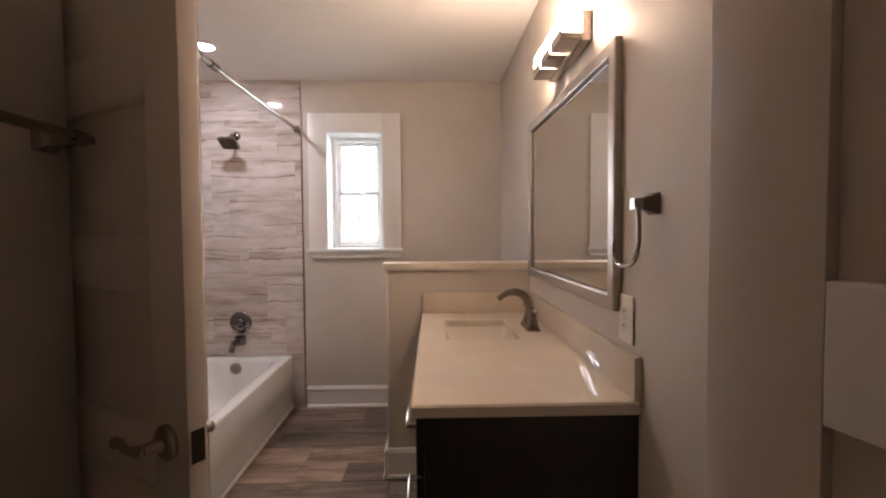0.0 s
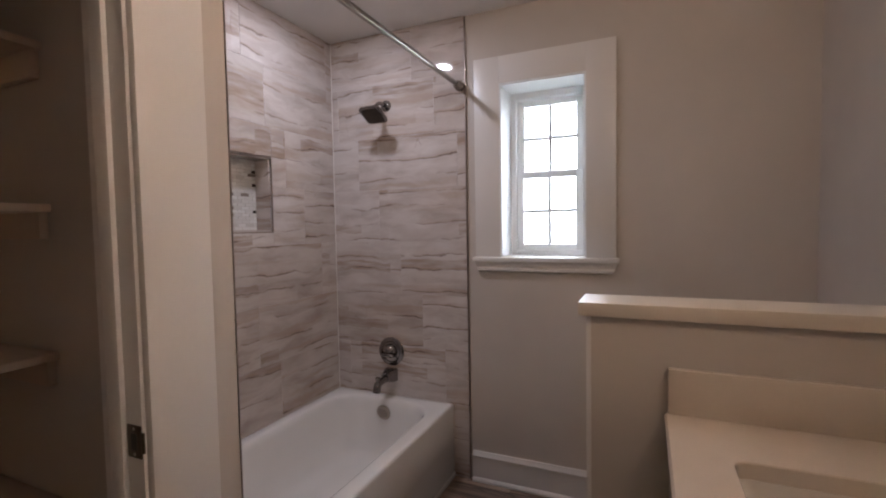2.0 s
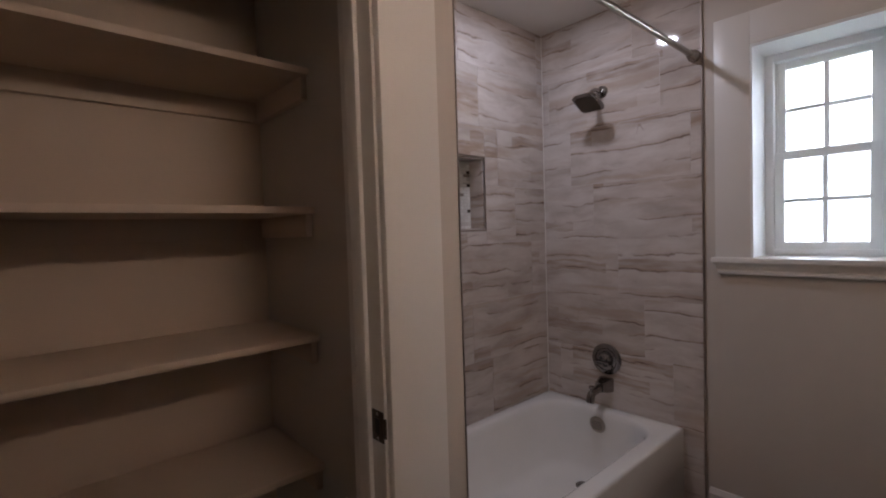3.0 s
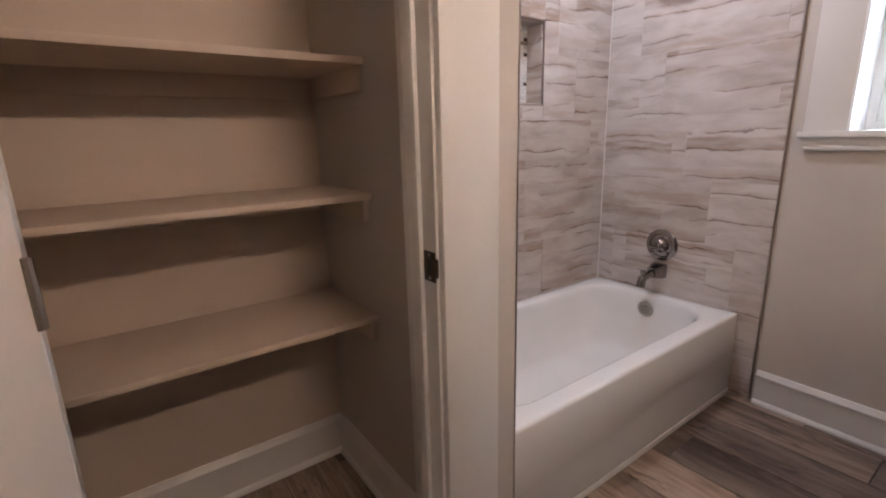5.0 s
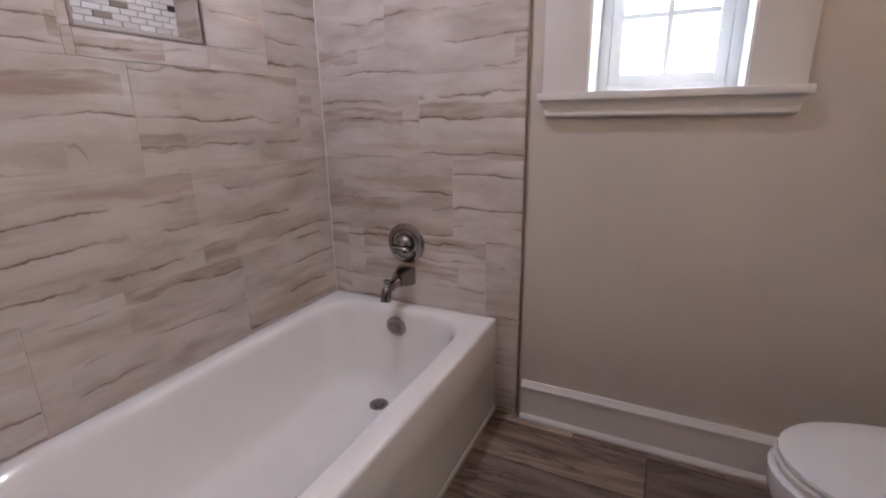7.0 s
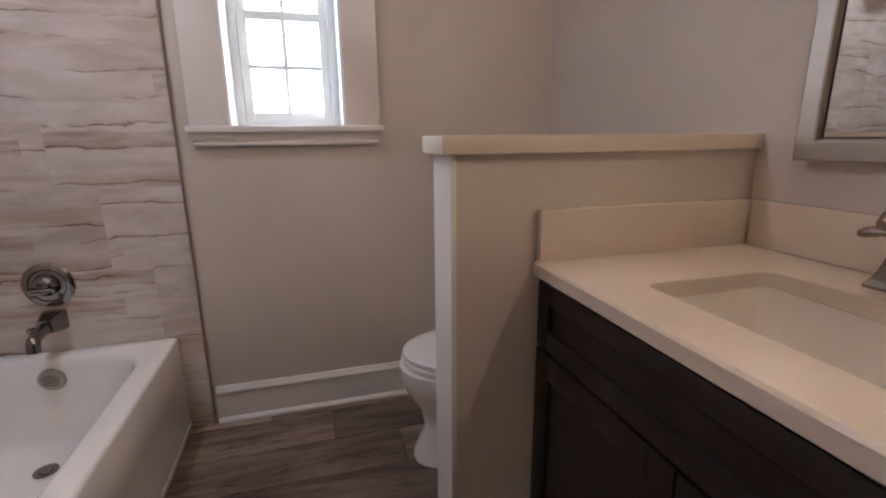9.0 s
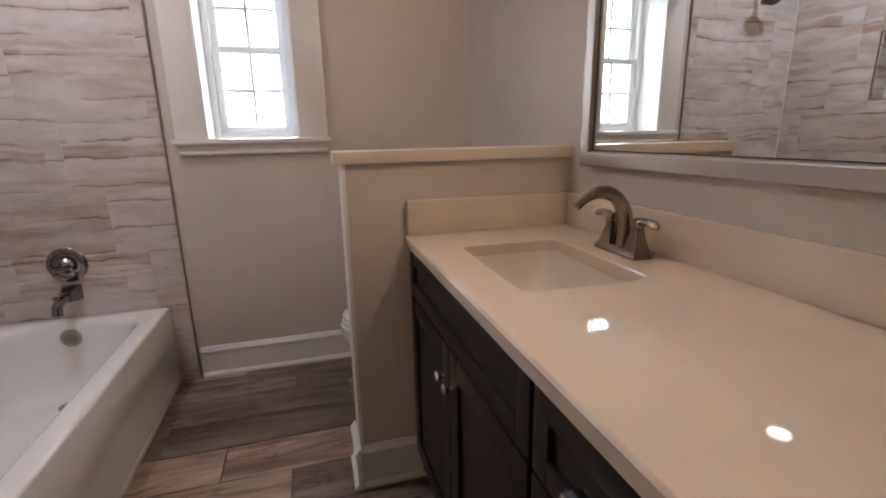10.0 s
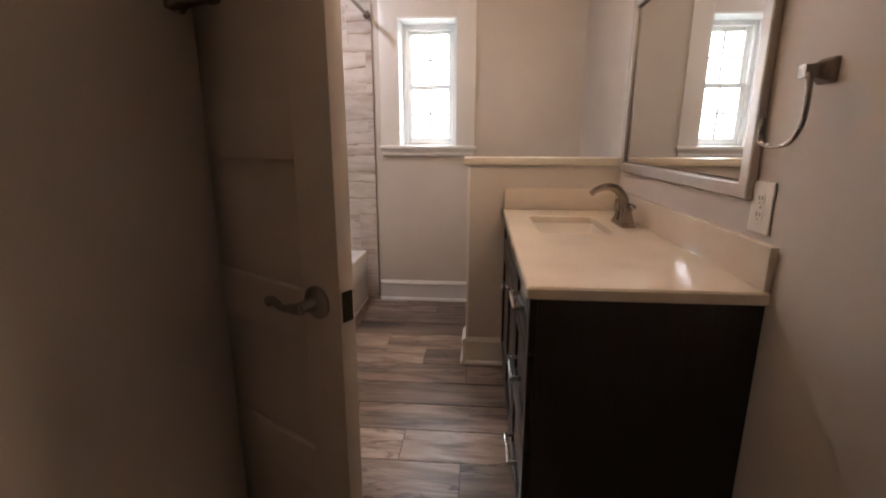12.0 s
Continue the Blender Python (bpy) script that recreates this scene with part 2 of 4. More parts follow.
def plank_tile():
    """Grey-brown wood-look porcelain, grain along x, tone by plank."""
    m, nt, b = mat("wood_look_floor_tile")
    info = nt.nodes.new("ShaderNodeObjectInfo")
    sep = nt.nodes.new("ShaderNodeSeparateXYZ")
    nt.links.new(coords(nt), sep.inputs[0])
    comb = nt.nodes.new("ShaderNodeCombineXYZ")
    shift = math_(nt, "MULTIPLY", info.outputs["Random"], 53.0)
    nt.links.new(math_(nt, "ADD", sep.outputs[0], shift), comb.inputs[0])
    nt.links.new(sep.outputs[1], comb.inputs[1])
    nt.links.new(shift, comb.inputs[2])
    v = comb.outputs[0]
    warp = noise_tex(nt, mapped(nt, v, (1.0, 6.0, 1.0)), 1.7, 4.0, 0.55, 0.9)
    grain = noise_tex(nt, mapped(nt, v, (1.2, 22.0, 1.0)), 2.6, 7.0, 0.65, 1.0)
    tone = ramp(nt, warp, ((0.32, (0.066, 0.043, 0.031)), (0.42, (0.165, 0.115, 0.085)), (0.52, (0.31, 0.236, 0.186)), (0.64, (0.43, 0.347, 0.278)), (0.76, (0.15, 0.105, 0.078))))
    col = mixc(nt, 0.42, tone, ramp(nt, grain, ((0.28, (0.062, 0.040, 0.029)), (0.5, (0.21, 0.158, 0.124)), (0.72, (0.38, 0.305, 0.25)))))
    crack = math_(nt, "ABSOLUTE", math_(nt, "SUBTRACT", noise_tex(nt, mapped(nt, v, (1.0, 6.0, 1.0)), 1.8, 6.0, 0.62, 0.8), 0.5))
    gate = ramp(nt, noise_tex(nt, v, 3.0, 2.0), ((0.42, (0, 0, 0)), (0.58, (0.85, 0.85, 0.85))))
    col = mixc(nt, math_(nt, "MULTIPLY", gate, ramp(nt, crack, ((0.0, (0.95, 0.95, 0.95)), (0.010, (0.6, 0.6, 0.6)), (0.028, (0, 0, 0))))), col, (0.04, 0.026, 0.02))
    col = mixc(nt, 1.0, col, info.outputs["Color"], "MULTIPLY")
    nt.links.new(col, b.inputs["Base Color"])
    rr = math_(nt, "MULTIPLY_ADD", grain, 0.22)
    rr.node.inputs[2].default_value = 0.27
    nt.links.new(rr, b.inputs["Roughness"])
    bump(nt, b, grain, 0.12, 0.002)
    return m


PLANK = plank_tile()


def mosaic():
    m, nt, b = mat("mosaic_glass_stone")
    info = nt.nodes.new("ShaderNodeObjectInfo")
    nt.links.new(ramp(nt, info.outputs["Random"], ((0.0, (0.66, 0.645, 0.62)), (0.40, (0.72, 0.71, 0.69)), (0.72, (0.60, 0.58, 0.555)), (0.89, (0.25, 0.215, 0.185)), (0.945, (0.055, 0.042, 0.034)))), b.inputs["Base Color"])
    b.inputs["Base Color"].links[0].from_node.color_ramp.interpolation = "CONSTANT"
    b.inputs["Roughness"].default_value = 0.12
    return m


MOSAIC = mosaic()


def glass():
    m, nt, b = mat("window_glass")
    b.inputs["Transmission Weight"].default_value = 1.0
    b.inputs["Roughness"].default_value = 0.0
    b.inputs["IOR"].default_value = 1.45
    b.inputs["Base Color"].default_value = (0.97, 0.99, 1.0, 1)
    return m


GLASS = glass()
VINYL = paint("white_vinyl", (0.84, 0.85, 0.85), 0.35, 0.02, 0.02, 120.0)


def thin_vinyl():
    """Hollow white grid bars that let a little daylight through."""
    m = paint("thin_white_vinyl", (0.84, 0.85, 0.85), 0.35, 0.02, 0.02, 120.0)
    nt = m.node_tree
    out = next(n for n in nt.nodes if n.type == "OUTPUT_MATERIAL")
    b = out.inputs[0].links[0].from_socket
    tr = nd(nt, "ShaderNodeBsdfTranslucent", Color=(0.86, 0.86, 0.79, 1))
    mx = nd(nt, "ShaderNodeMixShader", Fac=0.14)
    nt.links.new(b, mx.inputs[1])
    nt.links.new(tr.outputs[0], mx.inputs[2])
    nt.links.new(mx.outputs[0], out.inputs[0])
    return m


THIN_VINYL = thin_vinyl()
PULL = plain("bright_nickel_pull", (0.62, 0.60, 0.58), 0.22, 1.0, 300.0, 0.03)


def glow(name, color, strength):
    m, nt, b = mat(name)
    b.inputs["Base Color"].default_value = (0.9, 0.88, 0.84, 1)
    b.inputs["Emission Color"].default_value = (*color, 1)
    b.inputs["Emission Strength"].default_value = strength
    return m


LIT_GLASS = glow("lit_frosted_glass", (1.0, 0.765, 0.56), VANITY_E)
LIT_LENS = glow("lit_downlight_lens", (0.93, 0.94, 1.0), 14.0)


# ---- builders ----
INV = {}


def thing(name, m, label, category, group="", kind=""):
    ob = new(name)
    ob.empty_display_size = 0.05
    ob.matrix_world = m
    INV[ob] = m.inverted()
    return tagged(ob, label, category, group, kind)


def mesh_of(bm, name, material, smooth=None):
    bmesh.ops.recalc_face_normals(bm, faces=bm.faces[:])
    me = bpy.data.meshes.new(name)
    bm.to_mesh(me)
    bm.free()
    me.materials.append(material)
    if smooth is not None:
        me.shade_smooth()
        me.set_sharp_from_angle(angle=radians(smooth))
    return me


def part(name, bm, material, parent, label="", smooth=38, local=False):
    """One mesh under a thing or a part. Coordinates are the world's, or the thing's own with local."""
    inv = INV[parent]
    if not local:
        bm.transform(inv)
    ob = new(name, mesh_of(bm, name, material, smooth))
    ob.parent = parent
    INV[ob] = inv
    return tagged(ob, label)


def struct(name, bm, material, label, category, smooth=None):
    ob = new(name, mesh_of(bm, name, material, smooth))
    INV[ob] = Matrix.Identity(4)
    return tagged(ob, label, category, kind="structure")


def box(bm, x0, x1, y0, y1, z0, z1, bev=0.0, seg=2):
    r = bmesh.ops.create_cube(bm, size=1.0, matrix=Matrix.Translation(((x0 + x1) / 2, (y0 + y1) / 2, (z0 + z1) / 2)) @ Matrix.Diagonal((x1 - x0, y1 - y0, z1 - z0, 1)))
    if bev:
        es = {e for v in r["verts"] for e in v.link_edges}
        bmesh.ops.bevel(bm, geom=list(es), offset=bev, segments=seg, affect="EDGES", profile=0.6)
    return bm


def bx(*a, **k):
    return box(bmesh.new(), *a, **k)


def tube(bm, pts, radii, n=14, squash=1.0, cap=True):
    """A tapered tube along a line of points."""
    pts = [Vector(p) for p in pts]
    if isinstance(radii, (int, float)):
        radii = [radii] * len(pts)
    rings, side = [], None
    for i, p in enumerate(pts):
        d = (pts[min(i + 1, len(pts) - 1)] - pts[max(i - 1, 0)]).normalized()
        if side is None:
            side = d.cross(Vector((0, 0, 1)))
            if side.length < 0.05:
                side = d.cross(Vector((0, 1, 0)))
        side = (side - d * side.dot(d)).normalized()
        up = d.cross(side)
        rings.append([bm.verts.new(p + side * math.cos(2 * math.pi * k / n) * radii[i] * squash + up * math.sin(2 * math.pi * k / n) * radii[i]) for k in range(n)])
    for a, b in zip(rings, rings[1:]):
        for k in range(n):
            bm.faces.new((a[k], a[(k + 1) % n], b[(k + 1) % n], b[k]))
    if cap:
        bm.faces.new(rings[0])
        bm.faces.new(rings[-1])
    return bm


def spline(pts, n=8):
    """Catmull-Rom points through pts."""
    p = [Vector(q) for q in pts]
    p = [p[0] * 2 - p[1]] + p + [p[-1] * 2 - p[-2]]
    out = []
    for i in range(1, len(p) - 2):
        for k in range(n):
            t = k / n
            out.append(0.5 * ((2 * p[i]) + (p[i + 1] - p[i - 1]) * t + (2 * p[i - 1] - 5 * p[i] + 4 * p[i + 1] - p[i + 2]) * t * t + (3 * p[i] - p[i - 1] - 3 * p[i + 1] + p[i + 2]) * t ** 3))
    return out + [p[-2]]


def ring_rrect(cx, cy, hx, hy, r, z, n=6):
    out = []
    for sx, sy, a0 in ((1, 1, 0), (-1, 1, 90), (-1, -1, 180), (1, -1, 270)):
        for k in range(n + 1):
            a = radians(a0 + 90 * k / n)
            out.append((cx + sx * (hx - r) + r * math.cos(a), cy + sy * (hy - r) + r * math.sin(a), z))
    return out


def ring_ell(cx, cy, hx, hy, z, n=32, p=2.0):
    out = []
    for k in range(n):
        a = 2 * math.pi * k / n
        c, s = math.cos(a), math.sin(a)
        x = math.copysign(abs(c) ** (2 / p), c) * hx
        y = math.copysign(abs(s) ** (2 / p), s) * hy
        out.append((cx + x, cy + y, z))
    return out


def loft(bm, rings, cap0=True, cap1=True):
    rv = [[bm.verts.new(p) for p in r] for r in rings]
    n = len(rv[0])
    for a, b in zip(rv, rv[1:]):
        for k in range(n):
            bm.faces.new((a[k], a[(k + 1) % n], b[(k + 1) % n], b[k]))
    if cap0:
        bm.faces.new(rv[0])
    if cap1:
        bm.faces.new(rv[-1])
    return bm


def lathe(bm, profile, m, n=28):
    """Profile of (radius, height) turned about z, then set by m."""
    rings = [[m @ Vector((r * math.cos(2 * math.pi * k / n), r * math.sin(2 * math.pi * k / n), h)) for k in range(n)] for r, h in profile]
    return loft(bm, rings, profile[0][0] > 1e-5, profile[-1][0] > 1e-5)


def extrude_profile(bm, prof, a, b, out):
    """A moulding: prof of (outward, up) carried from a to b; out is the way it faces."""
    a, b, out = Vector(a), Vector(b), Vector(out)
    up = Vector((0, 0, 1))
    ra = [bm.verts.new(a + out * o + up * h) for o, h in prof]
    rb = [bm.verts.new(b + out * o + up * h) for o, h in prof]
    n = len(prof)
    for k in range(n):
        bm.faces.new((ra[k], ra[(k + 1) % n], rb[(k + 1) % n], rb[k]))
    bm.faces.new(ra)
    bm.faces.new(rb)
    return bm


def cells(u0, u1, v0, v1, holes):
    """Rectangles that fill an area around its holes."""
    us = sorted({u0, u1, *[h[0] for h in holes], *[h[1] for h in holes]})
    vs = sorted({v0, v1, *[h[2] for h in holes], *[h[3] for h in holes]})
    for a, b in zip(us, us[1:]):
        for c, d in zip(vs, vs[1:]):
            m, n = (a + b) / 2, (c + d) / 2
            if u0 <= m <= u1 and v0 <= n <= v1 and not any(h[0] < m < h[1] and h[2] < n < h[3] for h in holes):
                yield max(a, u0), min(b, u1), max(c, v0), min(d, v1)


BASE = [(0, 0), (0.028, 0), (0.028, 0.008), (0.022, 0.018), (0.016, 0.022), (0.016, 0.128), (0.021, 0.132), (0.021, 0.140), (0.012, 0.152), (0.008, 0.160), (0, 0.160)]


def baseboard(name, a, b, out):
    return struct(name, extrude_profile(bmesh.new(), BASE, a, b, out), TRIM, "white painted baseboard with a moulded top and shoe strip", "baseboard", 30)


# ---- the room ----
BACK, RIGHT, LEFT, TOP = 3.46, 0.868, -1.478, 2.457
CLX, CLY0, CLY1 = -0.637, 1.09, 1.715       # closet front and its opening
BUMP_X, BUMP_Y = -0.44, 0.96                # towel bar wall and its corner
PY0, PY1, PX = 2.42, 2.545, 0.092            # half wall by the toilet
ENT = -0.46                                 # entry wall

floor = struct("floor", bx(-1.75, 1.1, -1.9, 3.6, -0.09, -0.007), FGROUT, "grey-brown wood-look porcelain plank floor with dark joints", "floor")
struct("ceiling", bx(-1.9, 1.2, -1.9, 3.76, TOP, TOP + 0.1), CEIL, "flat white painted ceiling", "ceiling")

WX0, WX1, WZ0, WZ1 = -0.447, -0.024, 1.19, 2.084
bm = bmesh.new()
for a, b, c, d in cells(-1.9, 1.2, -0.09, TOP, [(WX0, WX1, WZ0, WZ1)]):
    box(bm, a, b, BACK, BACK + 0.30, c, d)
struct("wall_north", bm, WALL, "greige painted window wall with a deep reveal", "wall")
struct("wall_east", bx(RIGHT, RIGHT + 0.14, -1.9, BACK, -0.09, TOP), WALL, "greige painted wall behind the vanity", "wall")

# outer wall of tub and closet, with the niche cut into it
NY0, NY1, NZ0, NZ1 = 2.59, 2.94, 1.358, 1.722
bm = bmesh.new()
for a, b, c, d in cells(0.5, BACK, -0.09, TOP, [(NY0, NY1, NZ0, NZ1)]):
    box(bm, LEFT - 0.11, LEFT - 0.010, a, b, c, d)
box(bm, LEFT - 0.20, LEFT - 0.11, 0.5, BACK, -0.09, TOP)
struct("wall_west", bm, SHELFP, "painted wall behind tub and closet", "wall")
# partition between closet and tub
bm = bx(LEFT - 0.01, CLX, 1.82, 1.929, 0, TOP)
box(bm, CLX - 0.004, CLX, 1.929, 1.9385, 0, TOP)
struct("wall_partition", bm, WALL, "greige painted partition between closet and tub", "wall")
struct("wall_partition_return", bx(CLX - 0.12, CLX, CLY1 + 0.02, 1.82, 0, TOP), WALL, "greige painted wall beside the closet opening", "wall")
# closet front above and beside the opening
DOOR_H = 2.05
struct("wall_closet_header", bx(CLX - 0.12, CLX, CLY0 - 0.02, CLY1 + 0.02, DOOR_H + 0.02, TOP), WALL, "greige painted wall above the closet opening", "wall")
struct("wall_closet_side", bx(LEFT, BUMP_X - 0.11, 0.86, BUMP_Y, 0, TOP), WALL, "greige painted end wall of the closet", "wall")
struct("wall_closet_return", bx(CLX - 0.12, CLX, BUMP_Y, CLY0 - 0.02, 0, TOP), WALL, "narrow greige painted wall beside the closet door", "wall")
struct("wall_west_entry", bx(BUMP_X - 0.11, BUMP_X, -1.9, BUMP_Y, 0, TOP), WALL, "greige painted wall that carries the towel bar", "wall")
bm = bmesh.new()
for a, b, c, d in cells(BUMP_X, RIGHT, 0, TOP, [(-0.08, 0.80, 0, 2.07)]):
    box(bm, a, b, ENT - 0.12, ENT, c, d)
struct("wall_south", bm, WALL, "greige painted wall with the entry doorway", "wall")
struct("wall_hall", bx(-0.55, 1.0, -1.9, -1.8, 0, TOP), WALL, "greige painted hallway wall", "wall")

for i, (a, b, o) in enumerate((
        ((-0.615, BACK, 0), (RIGHT, BACK, 0), (0, -1, 0)),
        ((RIGHT, PY1, 0), (RIGHT, BACK - 0.03, 0), (-1, 0, 0)),
        ((RIGHT, ENT, 0), (RIGHT, 1.07, 0), (-1, 0, 0)),
        ((PX + 0.002, PY0, 0), (0.33, PY0, 0), (0, -1, 0)),
        ((PX, PY0 - 0.028, 0), (PX, PY1 + 0.028, 0), (-1, 0, 0)),
        ((PX + 0.002, PY1, 0), (RIGHT - 0.03, PY1, 0), (0, 1, 0)),
        ((CLX, 1.872, 0), (CLX, 1.945, 0), (1, 0, 0)),
        ((BUMP_X, ENT, 0), (BUMP_X, BUMP_Y, 0), (1, 0, 0)),
        ((LEFT - 0.008, 0.96, 0), (LEFT - 0.008, 1.82, 0), (1, 0, 0)),
        ((LEFT + 0.02, 1.82, 0), (CLX - 0.14, 1.82, 0), (0, -1, 0)))):
    baseboard("baseboard_%d" % (i + 1), a, b, o)

# half wall with its cap and white end board
struct("wall_half", bx(PX + 0.012, RIGHT, PY0, PY1, 0, 1.127), WALL, "low greige painted half wall beside the toilet", "wall")
struct("trim_half_wall_end", bx(PX, PX + 0.012, PY0 - 0.004, PY1 + 0.004, 0.0, 1.126, bev=0.002), TRIM, "white board on the end of the half wall", "trim", 30)
struct("trim_half_wall_cap", bx(PX - 0.020, RIGHT, PY0 - 0.014, PY1 + 0.024, 1.127, 1.163, bev=0.0025), CAPM, "cream stone cap on the half wall", "trim", 30)

# closet jambs, stops and casings
bm = bx(CLX - 0.12, CLX, CLY1, CLY1 + 0.02, 0, DOOR_H + 0.02)
box(bm, CLX - 0.12, CLX, CLY0 - 0.02, CLY0, 0, DOOR_H + 0.02)
box(bm, CLX - 0.12, CLX, CLY0, CLY1, DOOR_H, DOOR_H + 0.02)
box(bm, CLX - 0.085, CLX - 0.045, CLY1 - 0.011, CLY1, 0, DOOR_H, bev=0.003)
box(bm, CLX - 0.085, CLX - 0.045, CLY0, CLY0 + 0.011, 0, DOOR_H, bev=0.003)
struct("trim_closet_jamb", bm, TRIM, "white painted closet door jamb with stop strips", "door jamb", 30)
for i, (y0, y1, z0, z1) in enumerate(((CLY1 + 0.006, 1.868, 0, DOOR_H + 0.14), (BUMP_Y + 0.002, CLY0 - 0.006, 0, DOOR_H + 0.14), (CLY0 - 0.006, CLY1 + 0.006, DOOR_H + 0.006, DOOR_H + 0.14))):
    struct("trim_closet_casing_%d" % (i + 1), bx(CLX, CLX + 0.019, y0, y1, z0, z1, bev=0.003), TRIM, "flat white painted door casing", "door casing", 30)
strike = thing("strike_plate", pose(CLX - 0.02, CLY1, 0.965), "dark metal strike plate let into the closet jamb", "strike plate")
bm = bx(CLX - 0.042, CLX - 0.002, CLY1 - 0.0025, CLY1 + 0.001, 0.934, 0.998, bev=0.001)
box(bm, CLX - 0.004, CLX + 0.006, CLY1 - 0.0025, CLY1 + 0.001, 0.946, 0.986, bev=0.001)
plate = part("plate", bm, DARKM, strike)
for zs in (0.941, 0.991):
    sb = bmesh.new()
    lathe(sb, [(0.0035, 0), (0.0028, 0.001), (0.0, 0.0012)], Matrix.Translation((CLX - 0.022, CLY1 - 0.0024, zs)) @ Matrix.Rotation(radians(90), 4, "X"), 10)
    part("screw", sb, NICKEL, plate)
part("latch_hole", bx(CLX - 0.030, CLX - 0.014, CLY1 - 0.0035, CLY1 - 0.0026, 0.950, 0.982), SLOT, plate)


# ---- doors ----
def panel_door(name, m, width, height, label, panels=5, thick=0.036, bot=0.228):
    """A stile-and-rail door from its hinge along +x, centred on y = 0."""
    d = thing(name, m, label, "door", kind="structure")
    t, st, rail = thick / 2, 0.105, 0.107
    for x in (0, width - st):
        part("stile", bx(x, x + st, -t, t, 0.008, height, bev=0.002), DOORP, d, local=True)
    gaps = panels
    top = 0.105 + 0.228 - bot
    ph = (height - top - bot - rail * (gaps - 1)) / gaps
    zs, z = [], 0.008
    for i in range(gaps + 1):
        h = bot if i == 0 else (top if i == gaps else rail)
        zs.append((z, z + h))
        z += h + ph
    for a, b in zs:
        part("rail", bx(st, width - st, -t, t, a, min(b, height), bev=0.002), DOORP, d, local=True)
    for (a, b), (c, e) in zip(zs, zs[1:]):
        part("panel", bx(st - 0.002, width - st + 0.002, -0.006, 0.006, b - 0.002, c + 0.002), DOORP, d, local=True)
    for s in (-1, 1):
        rose = bmesh.new()
        rm = Matrix.Translation((width - 0.062, s * t, 0.945)) @ Matrix.Rotation(radians(90 * -s), 4, "X")
        lathe(rose, [(0.033, 0), (0.033, 0.006), (0.028, 0.011), (0.013, 0.014), (0.011, 0.045), (0.0, 0.047)], rm)
        r = part("door_handle", rose, NICKEL, d, "brushed nickel lever handle", local=True)
        lev = bmesh.new()
        y = s * (t + 0.045)
        tube(lev, spline([(width - 0.055, y, 0.945), (width - 0.085, y, 0.940), (width - 0.115, y, 0.936), (width - 0.140, y, 0.944), (width - 0.165, y, 0.938)], 5),
             [0.011] * 6 + [0.008] * 5 + [0.0095] * 5 + [0.011] * 4 + [0.004], n=10, squash=0.7)
        part("lever", lev, NICKEL, r, local=True)
    part("latch_plate", bx(width - 0.0005, width + 0.0015, -0.0125, 0.0125, 0.915, 0.975), DARKM, d, "dark latch plate in the door edge", local=True)
    for z in (0.25, 1.05, 1.80):
        hb = bmesh.new()
        tube(hb, [(0.0, t + 0.004, z - 0.045), (0.0, t + 0.004, z + 0.045)], 0.006, 8)
        part("hinge", hb, NICKEL, d, "brushed nickel hinge barrel", local=True)
    return d


# closet door, swung open to the bumped-out wall
OPEN = 121
panel_door("door_1", pose(CLX + 0.018, CLY0 + 0.004, 0.006, 0, 0, 90 - OPEN), 0.618, 2.035, "open cream painted five-panel closet door with a nickel lever")
# entry door, standing open beside the vanity wall
panel_door("door_2", pose(0.790, ENT + 0.10, 0.006, 0, 0, 103.6), 0.76, 2.035, "open cream painted five-panel entry door", bot=0.197)
bm = bx(-0.08, -0.06, ENT - 0.12, ENT, 0, 2.05)
box(bm, 0.78, 0.80, ENT - 0.12, ENT, 0, 2.05)
box(bm, -0.08, 0.80, ENT - 0.12, ENT, 2.05, 2.07)
struct("trim_entry_jamb", bm, TRIM, "white painted entry door jamb", "door jamb")


# ---- closet shelves ----
def closet_shelf(z):
    s = thing("closet_shelf", pose(-1.29, 1.39, z), "cream painted plank shelf on wall cleats inside the closet", "shelf", "closet shelves")
    part("board", bx(LEFT + 0.008, -1.105, 0.962, 1.818, z - 0.019, z, bev=0.002), SHELFP, s)
    part("back_cleat", bx(LEFT - 0.009, LEFT + 0.010, 0.962, 1.818, z - 0.085, z - 0.0195, bev=0.002), SHELFP, s)
    for y0, y1 in ((1.800, 1.819), (0.961, 0.980)):
        part("side_cleat", bx(LEFT + 0.011, -1.125, y0, y1, z - 0.085, z - 0.0195, bev=0.002), SHELFP, s)


for z in (0.692, 1.070, 1.439, 1.831):
    closet_shelf(z)


# ---- window ----
win = thing("window_1", pose(-0.2355, BACK, 1.2), "white double-hung window with divided panes in a deep white reveal", "window", kind="structure")
# casing boards on the wall, stool and apron
part("window_casing", bx(-0.581, WX0, BACK - 0.018, BACK, 1.205, 2.219, bev=0.002), TRIM, win)
part("window_casing", bx(WX1, 0.108, BACK - 0.018, BACK, 1.205, 2.219, bev=0.002), TRIM, win)
part("window_casing", bx(WX0, WX1, BACK - 0.018, BACK, WZ1, 2.219, bev=0.002), TRIM, win)
part("window_sill", bx(-0.592, 0.122, BACK - 0.044, BACK + 0.20, 1.184, 1.207, bev=0.004), TRIM, win)
bm = extrude_profile(bmesh.new(), [(0, 1.134), (0.020, 1.134), (0.026, 1.140), (0.026, 1.149), (0.020, 1.154), (0.022, 1.172), (0.030, 1.1835), (0, 1.1835)], (-0.565, BACK, 0), (0.095, BACK, 0), (0, -1, 0))
for v in bm.verts:
    v.co.x += math.copysign((v.co.z - 1.134) * 0.42, v.co.x + 0.235)
